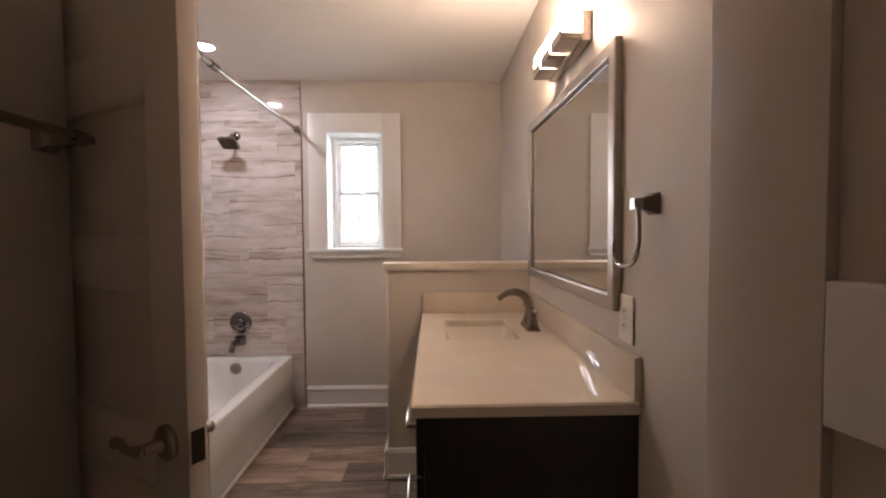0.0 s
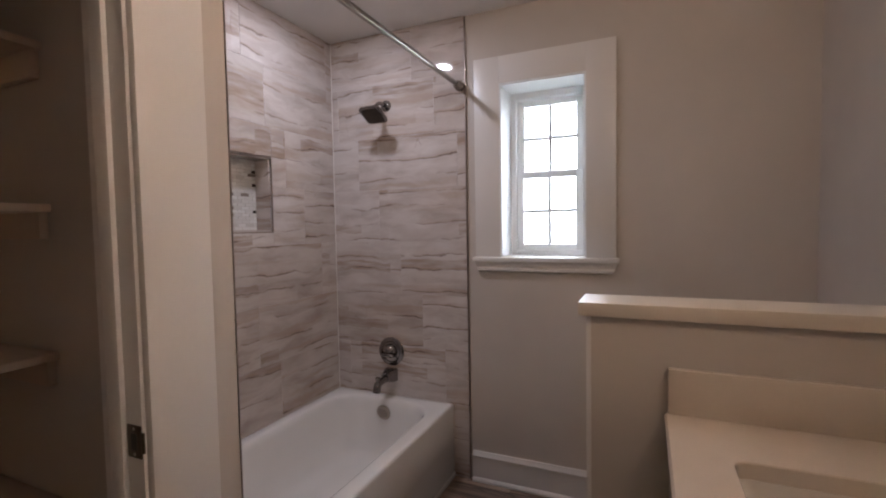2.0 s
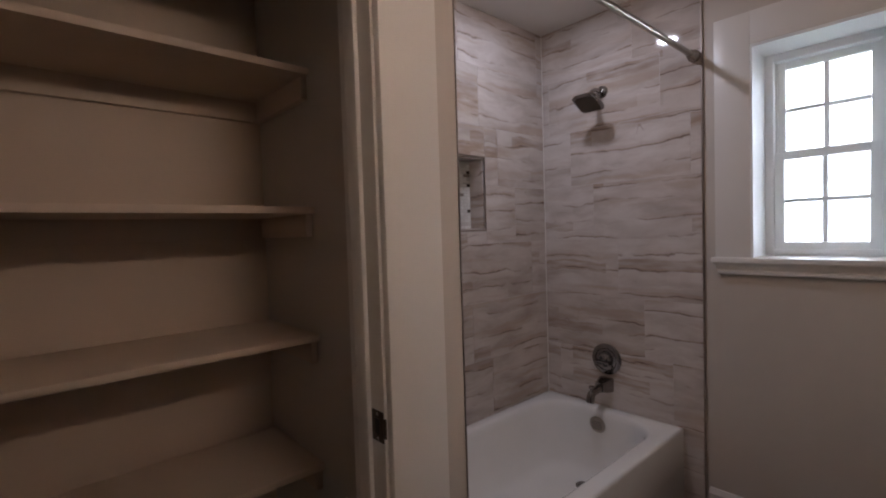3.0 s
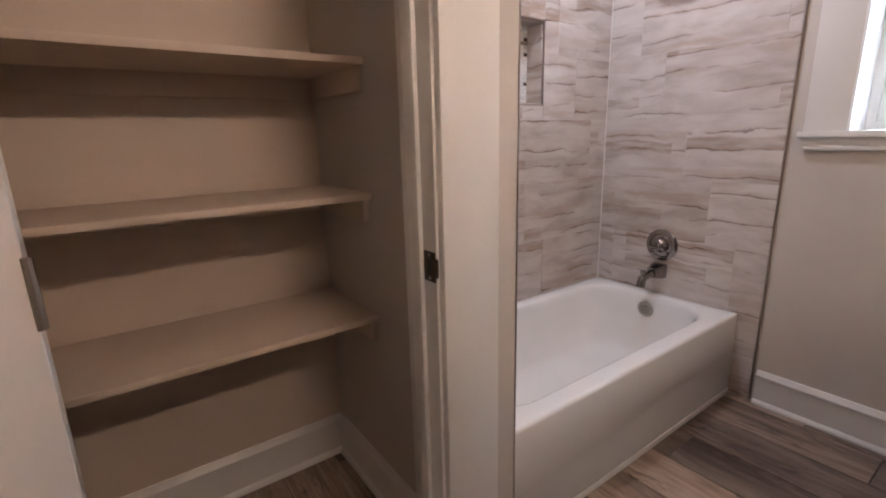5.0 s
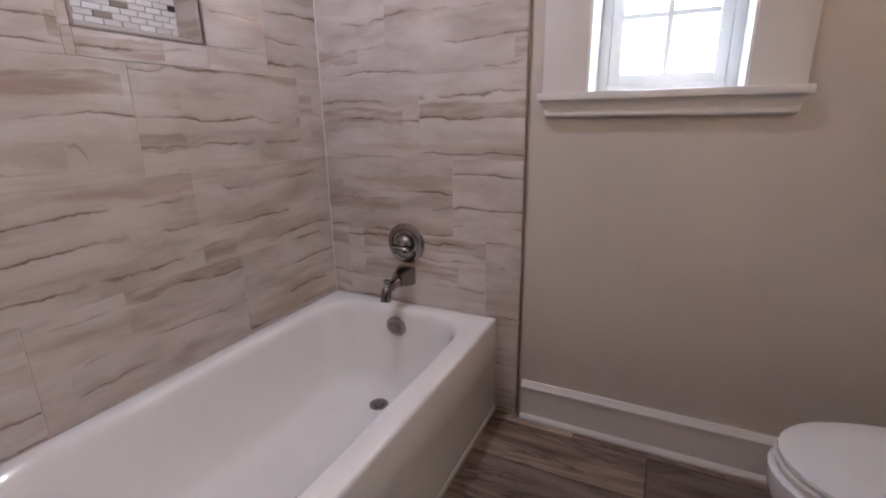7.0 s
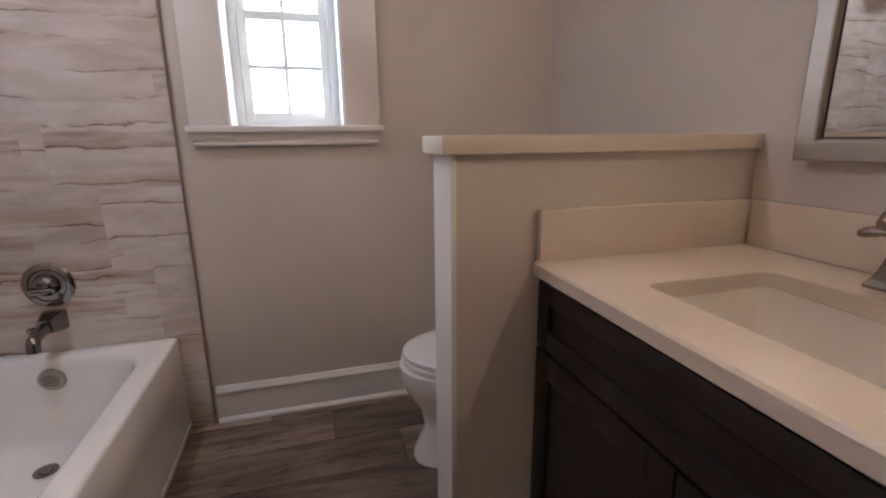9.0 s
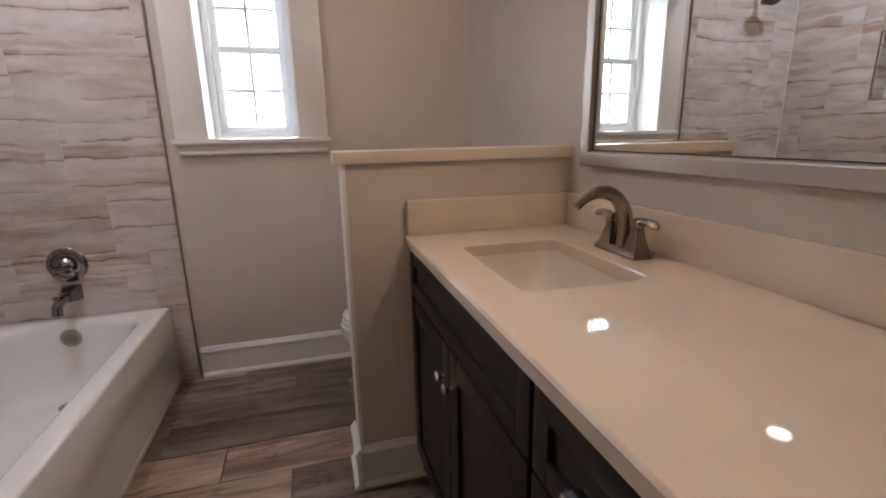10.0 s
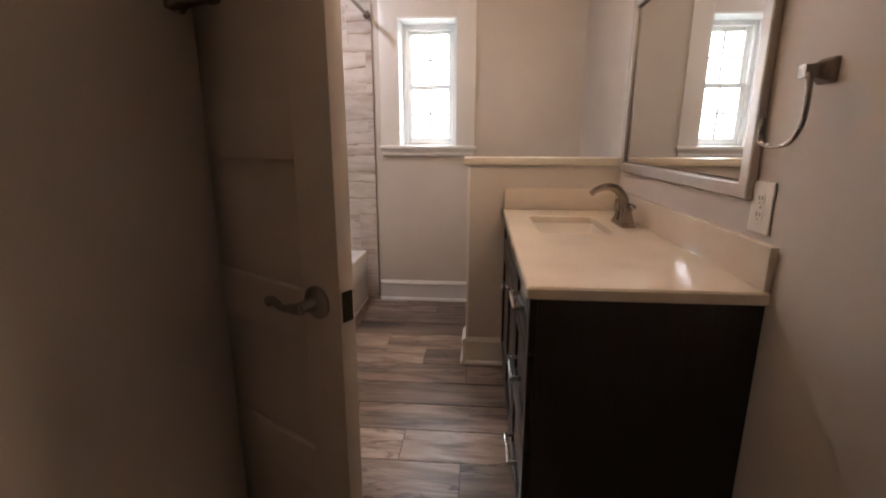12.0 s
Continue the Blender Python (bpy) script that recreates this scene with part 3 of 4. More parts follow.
part("window_apron", bm, TRIM, win, smooth=30)
# reveal lining
GY = BACK + 0.19
part("reveal_lining", bx(WX0 - 0.004, WX0 + 0.008, BACK - 0.016, GY + 0.05, 1.2075, WZ1), VINYL, win)
part("reveal_lining", bx(WX1 - 0.008, WX1 + 0.004, BACK - 0.016, GY + 0.05, 1.2075, WZ1), VINYL, win)
part("reveal_lining", bx(WX0 + 0.008, WX1 - 0.008, BACK - 0.016, GY + 0.05, WZ1 - 0.012, WZ1), VINYL, win)
fx0, fx1 = WX0 + 0.008, WX1 - 0.008
FW = 0.031
for a, b, c, d in ((fx0, fx0 + FW, 1.2075, WZ1 - 0.012), (fx1 - FW, fx1, 1.2075, WZ1 - 0.012), (fx0 + FW, fx1 - FW, WZ1 - 0.045, WZ1 - 0.012), (fx0 + FW, fx1 - FW, 1.2075, 1.235)):
    part("window_frame", bx(a, b, GY - 0.02, GY + 0.06, c, d, bev=0.003), VINYL, win)
# inner stop strips that step back to the sashes
for a, b in ((fx0 + FW, fx0 + FW + 0.008), (fx1 - FW - 0.008, fx1 - FW)):
    part("stop_strip", bx(a, b, GY + 0.012, GY + 0.055, 1.235, WZ1 - 0.045), VINYL, win)
for z0, z1, y in ((1.628, 2.039, GY + 0.036), (1.235, 1.650, GY + 0.004)):
    sx0, sx1 = fx0 + FW + 0.001, fx1 - FW - 0.001
    sash = part("sash", bx(sx0, sx0 + 0.034, y - 0.014, y + 0.014, z0, z1, bev=0.003), THIN_VINYL, win)
    part("sash_stile", bx(sx1 - 0.034, sx1, y - 0.014, y + 0.014, z0, z1, bev=0.003), THIN_VINYL, sash)
    part("sash_rail", bx(sx0 + 0.034, sx1 - 0.034, y - 0.014, y + 0.014, z0, z0 + 0.031, bev=0.003), THIN_VINYL, sash)
    part("sash_rail", bx(sx0 + 0.034, sx1 - 0.034, y - 0.014, y + 0.014, z1 - 0.031, z1, bev=0.003), THIN_VINYL, sash)
    gx0, gx1, gz0, gz1 = sx0 + 0.034, sx1 - 0.034, z0 + 0.031, z1 - 0.031
    xm, zm = (gx0 + gx1) / 2, (gz0 + gz1) / 2
    part("muntin", bx(xm - 0.009, xm + 0.009, y - 0.006, y + 0.006, gz0, gz1, bev=0.002), THIN_VINYL, sash)
    for a, b in ((gx0, xm - 0.0085), (xm + 0.0085, gx1)):
        part("muntin", bx(a, b, y - 0.006, y + 0.006, zm - 0.0085, zm + 0.0085, bev=0.002), THIN_VINYL, sash)
    for a, b in ((gx0, xm), (xm, gx1)):
        for c, d in ((gz0, zm), (zm, gz1)):
            p = part("pane", bx(a + 0.001, b - 0.001, y - 0.002, y + 0.002, c + 0.001, d - 0.001), GLASS, sash, smooth=None)
            p.visible_shadow = False

# outside: a lawn and a glowing panel for the hazy, overexposed distance
struct("ground", bx(-400, 400, -400, 800, -0.72, -0.7), plain("grass_ground", (0.10, 0.12, 0.05), 0.9, 0, 3.0, 0.3), "pale lawn outside the window", "ground")


# emission stands in for daylight: whitens the panes, lights reveal and room
def backdrop_glow():
    m, nt, b = mat("glowing_distance")
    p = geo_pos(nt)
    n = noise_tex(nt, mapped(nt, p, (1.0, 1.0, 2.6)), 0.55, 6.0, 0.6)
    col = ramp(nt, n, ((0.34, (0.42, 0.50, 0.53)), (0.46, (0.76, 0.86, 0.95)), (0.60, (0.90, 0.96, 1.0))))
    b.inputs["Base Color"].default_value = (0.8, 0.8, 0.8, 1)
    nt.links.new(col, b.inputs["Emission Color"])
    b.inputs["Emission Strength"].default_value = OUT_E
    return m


struct("backdrop", bx(-14, 12, 12.0, 12.1, -0.7, 20), backdrop_glow(), "glowing pale backdrop panel in place of the daylight outside the window", "backdrop")


# ---- tub ----
TZ = 0.404
tub = thing("bathtub", pose(-1.1, 2.7, 0), "glossy white alcove bathtub with a plain apron", "bathtub")
TX0, TX1, TY0, TY1 = LEFT + 0.002, -0.722, 1.942, BACK - 0.012
cx, cy, hx, hy = (TX0 + TX1) / 2, (TY0 + TY1) / 2, (TX1 - TX0) / 2, (TY1 - TY0) / 2
icx, icy = (-1.412 - 0.806) / 2, (2.035 + 3.375) / 2
bm = bmesh.new()
loft(bm, [ring_rrect(cx, cy, hx, hy, 0.004, 0.0, 8), ring_rrect(cx, cy, hx, hy, 0.004, TZ - 0.014, 8), ring_rrect(cx, cy, hx - 0.003, hy - 0.003, 0.006, TZ - 0.004, 8), ring_rrect(cx, cy, hx - 0.012, hy - 0.012, 0.012, TZ, 8),
          ring_rrect(icx, icy, 0.322, 0.686, 0.172, TZ, 8), ring_rrect(icx, icy, 0.313, 0.678, 0.169, TZ - 0.002, 8), ring_rrect(icx, icy, 0.305, 0.671, 0.166, TZ - 0.007, 8), ring_rrect(icx, icy, 0.299, 0.665, 0.163, TZ - 0.016, 8), ring_rrect(icx, icy, 0.293, 0.659, 0.16, TZ - 0.034, 8), ring_rrect(icx, icy + 0.008, 0.283, 0.644, 0.156, 0.29, 8),
          ring_rrect(icx, icy + 0.02, 0.268, 0.622, 0.15, 0.20, 8), ring_rrect(icx, icy + 0.03, 0.245, 0.590, 0.14, 0.115, 8), ring_rrect(icx, icy + 0.035, 0.215, 0.555, 0.12, 0.085, 8), ring_rrect(icx, icy + 0.04, 0.15, 0.47, 0.08, 0.077, 8)])
part("basin", bm, TUBW, tub, smooth=175)
part("apron_lip", bx(TX1 - 0.002, TX1 + 0.004, TY0 + 0.01, TY1 - 0.002, 0.0, 0.026, bev=0.0015), TUBW, tub)
bm = bmesh.new()
om = Matrix.Translation((-1.112, 3.356, 0.332)) @ Matrix.Rotation(radians(97), 4, "X")
lathe(bm, [(0.043, 0), (0.043, 0.006), (0.038, 0.011), (0.0, 0.012)], om)
ov = part("overflow_plate", bm, NICKEL, tub, "polished nickel slotted overflow plate")
for k in range(-2, 3):
    w = math.sqrt(0.028 ** 2 - (k * 0.0095) ** 2)
    b2 = bx(-w, w, k * 0.0095 - 0.0014, k * 0.0095 + 0.0014, 0.0115, 0.0128)
    b2.transform(om)
    part("slot", b2, SLOT, ov)
bm = bmesh.new()
lathe(bm, [(0.036, 0), (0.035, 0.004), (0.022, 0.005), (0.020, 0.012), (0.0, 0.014)], Matrix.Translation((-1.10, 3.185, 0.079)))
part("drain", bm, CHROME, tub, "polished nickel drain")

# ---- shower and tub fittings on the tiled wall ----
VX = -1.106
TF = BACK - 0.011
face = Matrix.Translation((VX, TF, 0)) @ Matrix.Rotation(radians(90), 4, "X")
valve = thing("shower_valve", pose(VX, TF, 0.656), "round polished nickel shower valve with a lever on the tiled wall", "shower valve")
bm = bmesh.new()
lathe(bm, [(0.082, 0), (0.082, 0.004), (0.076, 0.010), (0.060, 0.013), (0.056, 0.010), (0.050, 0.011), (0.030, 0.016), (0.0, 0.017)], Matrix.Translation((0, 0, 0.656)) @ face, 40)
part("escutcheon", bm, CHROME, valve)
bm = bmesh.new()
lathe(bm, [(0.041, 0.012), (0.040, 0.022), (0.034, 0.036), (0.024, 0.046), (0.012, 0.051), (0.0, 0.052)], Matrix.Translation((0, 0, 0.660)) @ face)
hub = part("handle_hub", bm, CHROME, valve)
bm = loft(bmesh.new(), [ring_rrect(VX, TF - 0.030, 0.038, 0.028, 0.008, 0.636), ring_rrect(VX, TF - 0.032, 0.040, 0.031, 0.009, 0.640), ring_rrect(VX, TF - 0.034, 0.040, 0.033, 0.009, 0.652), ring_rrect(VX, TF - 0.033, 0.037, 0.030, 0.008, 0.656)])
part("cross_bar", bm, CHROME, hub)
part("groove", bx(VX - 0.028, VX + 0.028, TF - 0.0675, TF - 0.066, 0.6445, 0.6475), SLOT, hub)
bm = bmesh.new()
lathe(bm, [(0.0085, 0.0), (0.007, 0.0012), (0.0, 0.0014)], Matrix.Translation((VX - 0.006, TF - 0.0505, 0.672)) @ Matrix.Rotation(radians(60), 4, "X"), 14)
part("set_screw", bm, SLOT, hub)
spout = thing("tub_spout", pose(VX, TF, 0.53), "polished nickel tub spout with a diverter knob", "tub spout")
bm = bmesh.new()
fm = Matrix.Translation((0, 0, 0.524)) @ face
loft(bm, [[fm @ Vector(p) for p in ring_rrect(0, 0, a, b, r, h)] for a, b, r, h in ((0.037, 0.037, 0.008, 0), (0.038, 0.038, 0.009, 0.006), (0.035, 0.036, 0.010, 0.030), (0.029, 0.030, 0.012, 0.060), (0.023, 0.024, 0.012, 0.085))])
part("flange", bm, CHROME, spout)
bm = bmesh.new()
tube(bm, spline([(VX, TF - 0.01, 0.522), (VX, TF - 0.06, 0.521), (VX, TF - 0.115, 0.517), (VX, TF - 0.160, 0.506), (VX, TF - 0.172, 0.468)], 6), [0.027] * 4 + [0.025] * 3 + [0.0225] * 4 + [0.0205] * 7 + [0.0225] * 7, 16, 0.9)
part("spout", bm, CHROME, spout)
bm = bmesh.new()
lathe(bm, [(0.009, 0), (0.009, 0.018), (0.013, 0.022), (0.013, 0.034), (0.0, 0.037)], Matrix.Translation((VX, TF - 0.158, 0.516)), 16)
part("diverter_knob", bm, CHROME, spout)
shower = thing("shower_fitting", pose(VX, TF, 2.05), "polished nickel square shower head on a bent arm", "shower head")
bm = bmesh.new()
lathe(bm, [(0.032, 0), (0.030, 0.008), (0.016, 0.016), (0.011, 0.018)], Matrix.Translation((0, 0, 2.05)) @ face)
part("flange", bm, CHROME, shower)
bm = bmesh.new()
tube(bm, spline([(VX, TF, 2.05), (VX, TF - 0.06, 2.052), (VX, TF - 0.10, 2.035), (VX, TF - 0.125, 2.005)], 6), 0.0105, 12)
part("arm", bm, CHROME, shower)
hm = Matrix.Translation((VX + 0.004, TF - 0.138, 1.982)) @ Matrix.Scale(0.84, 4) @ Matrix.Rotation(radians(-28), 4, "X")
bm = loft(bmesh.new(), [ring_rrect(0, 0, 0.072, 0.072, 0.03, -0.024), ring_rrect(0, 0, 0.077, 0.077, 0.03, -0.019), ring_rrect(0, 0, 0.075, 0.075, 0.032, -0.006), ring_rrect(0, 0, 0.045, 0.045, 0.03, 0.014), ring_rrect(0, 0, 0.020, 0.020, 0.018, 0.028), ring_rrect(0, 0, 0.014, 0.014, 0.012, 0.045)])
bm.transform(hm)
head = part("spray_head", bm, CHROME, shower)
bm = loft(bmesh.new(), [ring_rrect(0, 0, 0.062, 0.062, 0.025, -0.0265), ring_rrect(0, 0, 0.062, 0.062, 0.025, -0.0235)])
bm.transform(hm)
face_p = part("spray_face", bm, DARKM, head, "dark spray face")

rod = thing("shower_curtain_rod", pose(-0.66, 2.7, 2.10), "straight nickel shower curtain rod above the tub", "curtain rod")
bm = bmesh.new()
tube(bm, [(-0.66, 1.945, 2.10), (-0.66, BACK - 0.012, 2.10)], 0.0125, 16)
part("rod", bm, NICKEL, rod)
for y, d in ((1.942, -1), (BACK - 0.0115, 1)):
    bm = bmesh.new()
    lathe(bm, [(0.027, 0), (0.027, 0.010), (0.024, 0.022), (0.0175, 0.030), (0.0165, 0.058), (0.0135, 0.062)], Matrix.Translation((-0.66, y, 2.10)) @ Matrix.Rotation(radians(90 * d), 4, "X"), 20)
    part("flange", bm, FAUCETM, rod, "stepped end cup of the rod")
bm = bmesh.new()
tube(bm, [(-0.66, 2.09, 2.10), (-0.66, 2.16, 2.10)], 0.017, 16)
part("sleeve", bm, DARKM, rod, "dark sleeve on the rod")

dl = thing("downlight", pose(-1.03, 2.81, TOP), "recessed round downlight with a white trim ring, lit", "ceiling light")
bm = bmesh.new()
lathe(bm, [(0.062, -0.001), (0.066, -0.006), (0.085, -0.005), (0.090, 0.0)], Matrix.Translation((-1.03, 2.81, TOP)), 36)
part("trim_ring", bm, TRIM, dl)
bm = bmesh.new()
lathe(bm, [(0.0, -0.003), (0.062, -0.003), (0.062, -0.001)], Matrix.Translation((-1.03, 2.81, TOP)), 32)
part("lens", bm, LIT_LENS, dl)

# ---- toilet ----
TY = 3.005
toilet = thing("toilet", pose(0.5, TY, 0), "white porcelain toilet with its lid closed behind the half wall", "toilet")
bm = bmesh.new()
loft(bm, [ring_ell(0.375, TY, 0.250, 0.110, 0.0, 36, 2.6), ring_ell(0.375, TY, 0.242, 0.104, 0.03, 36, 2.6), ring_ell(0.385, TY, 0.215, 0.092, 0.12, 36, 2.3), ring_ell(0.375, TY, 0.225, 0.118, 0.20, 36), ring_ell(0.362, TY, 0.262, 0.166, 0.28, 36), ring_ell(0.358, TY, 0.275, 0.184, 0.335, 36), ring_ell(0.358, TY, 0.277, 0.188, 0.374, 36), ring_ell(0.360, TY, 0.262, 0.177, 0.383, 36)])
part("bowl", bm, PORCELAIN, toilet, smooth=60)
bm = loft(bmesh.new(), [ring_ell(0.364, TY, 0.268, 0.184, 0.3875, 36), ring_ell(0.364, TY, 0.274, 0.190, 0.391, 36), ring_ell(0.364, TY, 0.274, 0.190, 0.400, 36), ring_ell(0.364, TY, 0.268, 0.184, 0.4035, 36)])
part("seat", bm, PLASTIC, toilet, smooth=50)
bm = loft(bmesh.new(), [ring_ell(0.364, TY, 0.262, 0.180, 0.408, 36), ring_ell(0.364, TY, 0.271, 0.187, 0.411, 36), ring_ell(0.364, TY, 0.270, 0.186, 0.421, 36), ring_ell(0.364, TY, 0.255, 0.173, 0.427, 36), ring_ell(0.366, TY, 0.16, 0.10, 0.430, 36)])
part("lid", bm, PORCELAIN, toilet, smooth=60)
bm = loft(bmesh.new(), [ring_rrect(0.755, TY, 0.095, 0.20, 0.03, 0.36), ring_rrect(0.757, TY, 0.100, 0.215, 0.03, 0.52), ring_rrect(0.758, TY, 0.103, 0.225, 0.03, 0.735)])
tank = part("tank", bm, PORCELAIN, toilet)
bm = loft(bmesh.new(), [ring_rrect(0.756, TY, 0.106, 0.230, 0.03, 0.736), ring_rrect(0.756, TY, 0.109, 0.234, 0.03, 0.745), ring_rrect(0.756, TY, 0.107, 0.232, 0.03, 0.765), ring_rrect(0.756, TY, 0.098, 0.222, 0.03, 0.772)])
part("tank_lid", bm, PORCELAIN, tank)
bm = bmesh.new()
tube(bm, [(0.645, TY - 0.15, 0.68), (0.630, TY - 0.15, 0.68), (0.628, TY - 0.09, 0.672)], [0.012, 0.010, 0.007], 10)
part("flush_lever", bm, CHROME, tank, "polished nickel flush lever")
for y in (TY - 0.07, TY + 0.07):
    part("lid_hinge", bx(0.60, 0.635, y - 0.022, y + 0.022, 0.386, 0.424, bev=0.006), PORCELAIN, toilet)
box_bm = bx(0.55, 0.70, TY - 0.11, TY + 0.11, 0.02, 0.37, bev=0.03, seg=3)
part("trapway", box_bm, PORCELAIN, toilet, smooth=60)
# small holder on the half wall over the bowl
holder = thing("paper_holder", pose(0.15, PY1, 0.62), "brushed nickel toilet paper holder on the half wall", "paper holder")
part("base", bx(0.112, 0.162, PY1, PY1 + 0.012, 0.612, 0.662, bev=0.003), FAUCETM, holder)
bm = bmesh.new()
tube(bm, [(0.150, PY1 + 0.074, 0.637), (0.28, PY1 + 0.074, 0.637)], 0.009, 12)
part("arm", bm, FAUCETM, holder)
part("post", bx(0.124, 0.150, PY1 + 0.0125, PY1 + 0.088, 0.623, 0.651, bev=0.003), FAUCETM, holder)

# ---- vanity ----
SINKW = plain("cream_white_sink", (0.70, 0.65, 0.585), 0.12, 0.0, 5.0, 0.02)
VX0, VY0, VY1, CT = 0.279, 1.089, PY0, 0.897
SX0, SX1, SY0, SY1 = 0.395, 0.695, 1.785, 2.205
counter = thing("countertop", pose(0.57, 1.74, CT), "polished cream stone vanity top with an undermount sink cutout", "countertop")
bm = bmesh.new()
sc, sh = ((SX0 + SX1) / 2, (SY0 + SY1) / 2), ((SX1 - SX0) / 2, (SY1 - SY0) / 2)
oc, oh = ((VX0 + RIGHT) / 2, (VY0 + VY1) / 2), ((RIGHT - VX0) / 2, (VY1 - VY0) / 2)
loft(bm, [ring_rrect(*sc, *sh, 0.03, CT - 0.034), ring_rrect(*oc, oh[0] - 0.003, oh[1] - 0.003, 0.008, CT - 0.034), ring_rrect(*oc, *oh, 0.010, CT - 0.031), ring_rrect(*oc, *oh, 0.010, CT - 0.006), ring_rrect(*oc, oh[0] - 0.005, oh[1] - 0.005, 0.008, CT),
          ring_rrect(*sc, sh[0] + 0.002, sh[1] + 0.002, 0.032, CT), ring_rrect(*sc, *sh, 0.03, CT - 0.003), ring_rrect(*sc, *sh, 0.03, CT - 0.034)], False, False)
part("slab", bm, QUARTZ, counter, smooth=30)
part("backsplash", bx(RIGHT - 0.021, RIGHT - 0.001, VY0 + 0.004, PY0 - 0.024, CT + 0.0005, 1.009, bev=0.003), QUARTZ, counter)
part("side_splash", bx(VX0 + 0.008, RIGHT - 0.001, PY0 - 0.022, PY0 - 0.001, CT + 0.0005, 1.009, bev=0.003), QUARTZ, counter)
sink = thing("sink", pose(sc[0], sc[1], CT - 0.17), "white rectangular undermount sink basin", "sink")
bm = loft(bmesh.new(), [ring_rrect(*sc, sh[0] + 0.012, sh[1] + 0.012, 0.04, CT - 0.0345), ring_rrect(*sc, sh[0] - 0.002, sh[1] - 0.002, 0.03, CT - 0.0345), ring_rrect(*sc, sh[0] - 0.012, sh[1] - 0.014, 0.035, CT - 0.075), ring_rrect(*sc, sh[0] - 0.04, sh[1] - 0.055, 0.05, CT - 0.135), ring_rrect(*sc, sh[0] - 0.075, sh[1] - 0.11, 0.05, CT - 0.16), ring_rrect(*sc, 0.03, 0.03, 0.025, CT - 0.168)], False, True)
part("bowl", bm, SINKW, sink, smooth=60)
bm = bmesh.new()
lathe(bm, [(0.024, 0), (0.023, 0.004), (0.014, 0.005), (0.012, 0.010), (0.0, 0.012)], Matrix.Translation((*sc, CT - 0.168)))
part("drain", bm, CHROME, sink, "polished nickel drain")

bm = bmesh.new()
lathe(bm, [(0.012, 0.0), (0.011, 0.002), (0.0, 0.002)], Matrix.Translation((SX0 + 0.006, 1.845, CT - 0.052)) @ Matrix.Rotation(radians(82), 4, "Y"), 16)
part("overflow_hole", bm, SLOT, sink, "dark overflow hole")

CX, CZ0, CZ1 = 0.312, 0.10, CT - 0.0345
vanity = thing("vanity_cabinet", pose(0.58, 1.74, 0), "dark espresso wooden vanity cabinet with drawers and two doors", "vanity")
IN0, IN1 = VY0 + 0.038, PY0 - 0.022
part("side_panel", bx(CX, RIGHT - 0.002, VY0 + 0.018, VY0 + 0.038, 0, CZ1, bev=0.0015), ESPRESSO, vanity)
part("side_panel", bx(CX, RIGHT - 0.002, PY0 - 0.022, PY0 - 0.002, 0, CZ1), ESPRESSO, vanity)
part("bottom_panel", bx(CX + 0.02, RIGHT - 0.002, IN0, IN1, CZ0, CZ0 + 0.018), ESPRESSO, vanity)
part("front_rail", bx(CX, CX + 0.02, IN0, IN1, CZ1 - 0.03, CZ1), ESPRESSO, vanity)
part("front_rail", bx(CX, CX + 0.02, IN0, IN1, CZ0, CZ0 + 0.03), ESPRESSO, vanity)
part("front_stile", bx(CX, CX + 0.02, 1.53, 1.57, CZ0 + 0.03, CZ1 - 0.03), ESPRESSO, vanity)
part("toe_board", bx(CX + 0.06, CX + 0.075, IN0, IN1, 0, CZ0), ESPRESSO, vanity)
part("back_panel", bx(RIGHT - 0.012, RIGHT - 0.002, IN0, IN1, CZ0 + 0.018, 0.70), ESPRESSO, vanity)


def front(name, y0, y1, z0, z1, fw=0.055):
    """A framed front with a recessed field on the cabinet's face."""
    f = part(name, bx(CX - 0.011, CX - 0.001, y0 + fw - 0.004, y1 - fw + 0.004, z0 + fw - 0.004, z1 - fw + 0.004), ESPRESSO, vanity)
    for a, b, c, d in ((y0, y0 + fw, z0, z1), (y1 - fw, y1, z0, z1), (y0 + fw, y1 - fw, z0, z0 + fw), (y0 + fw, y1 - fw, z1 - fw, z1)):
        part("frame_rail", bx(CX - 0.021, CX - 0.001, a, b, c, d, bev=0.0025), ESPRESSO, f)
    return f


def bar_pull(y, z, parent):
    bm = bx(CX - 0.055, CX - 0.045, y - 0.078, y + 0.078, z - 0.006, z + 0.006, bev=0.0015)
    h = part("bar_pull", bm, PULL, parent, "polished nickel bar pull")
    for s in (-1, 1):
        box_ = bx(CX - 0.046, CX - 0.020, y + s * 0.072 - 0.006, y + s * 0.072 + 0.006, z - 0.006, z + 0.006)
        bm2 = h.data
        b3 = bmesh.new()
        b3.from_mesh(bm2)
        box_.transform(INV[parent])
        tmp = bpy.data.meshes.new("post")
        box_.to_mesh(tmp)
        box_.free()
        b3.from_mesh(tmp)
        b3.to_mesh(bm2)
        b3.free()
        bpy.data.meshes.remove(tmp)


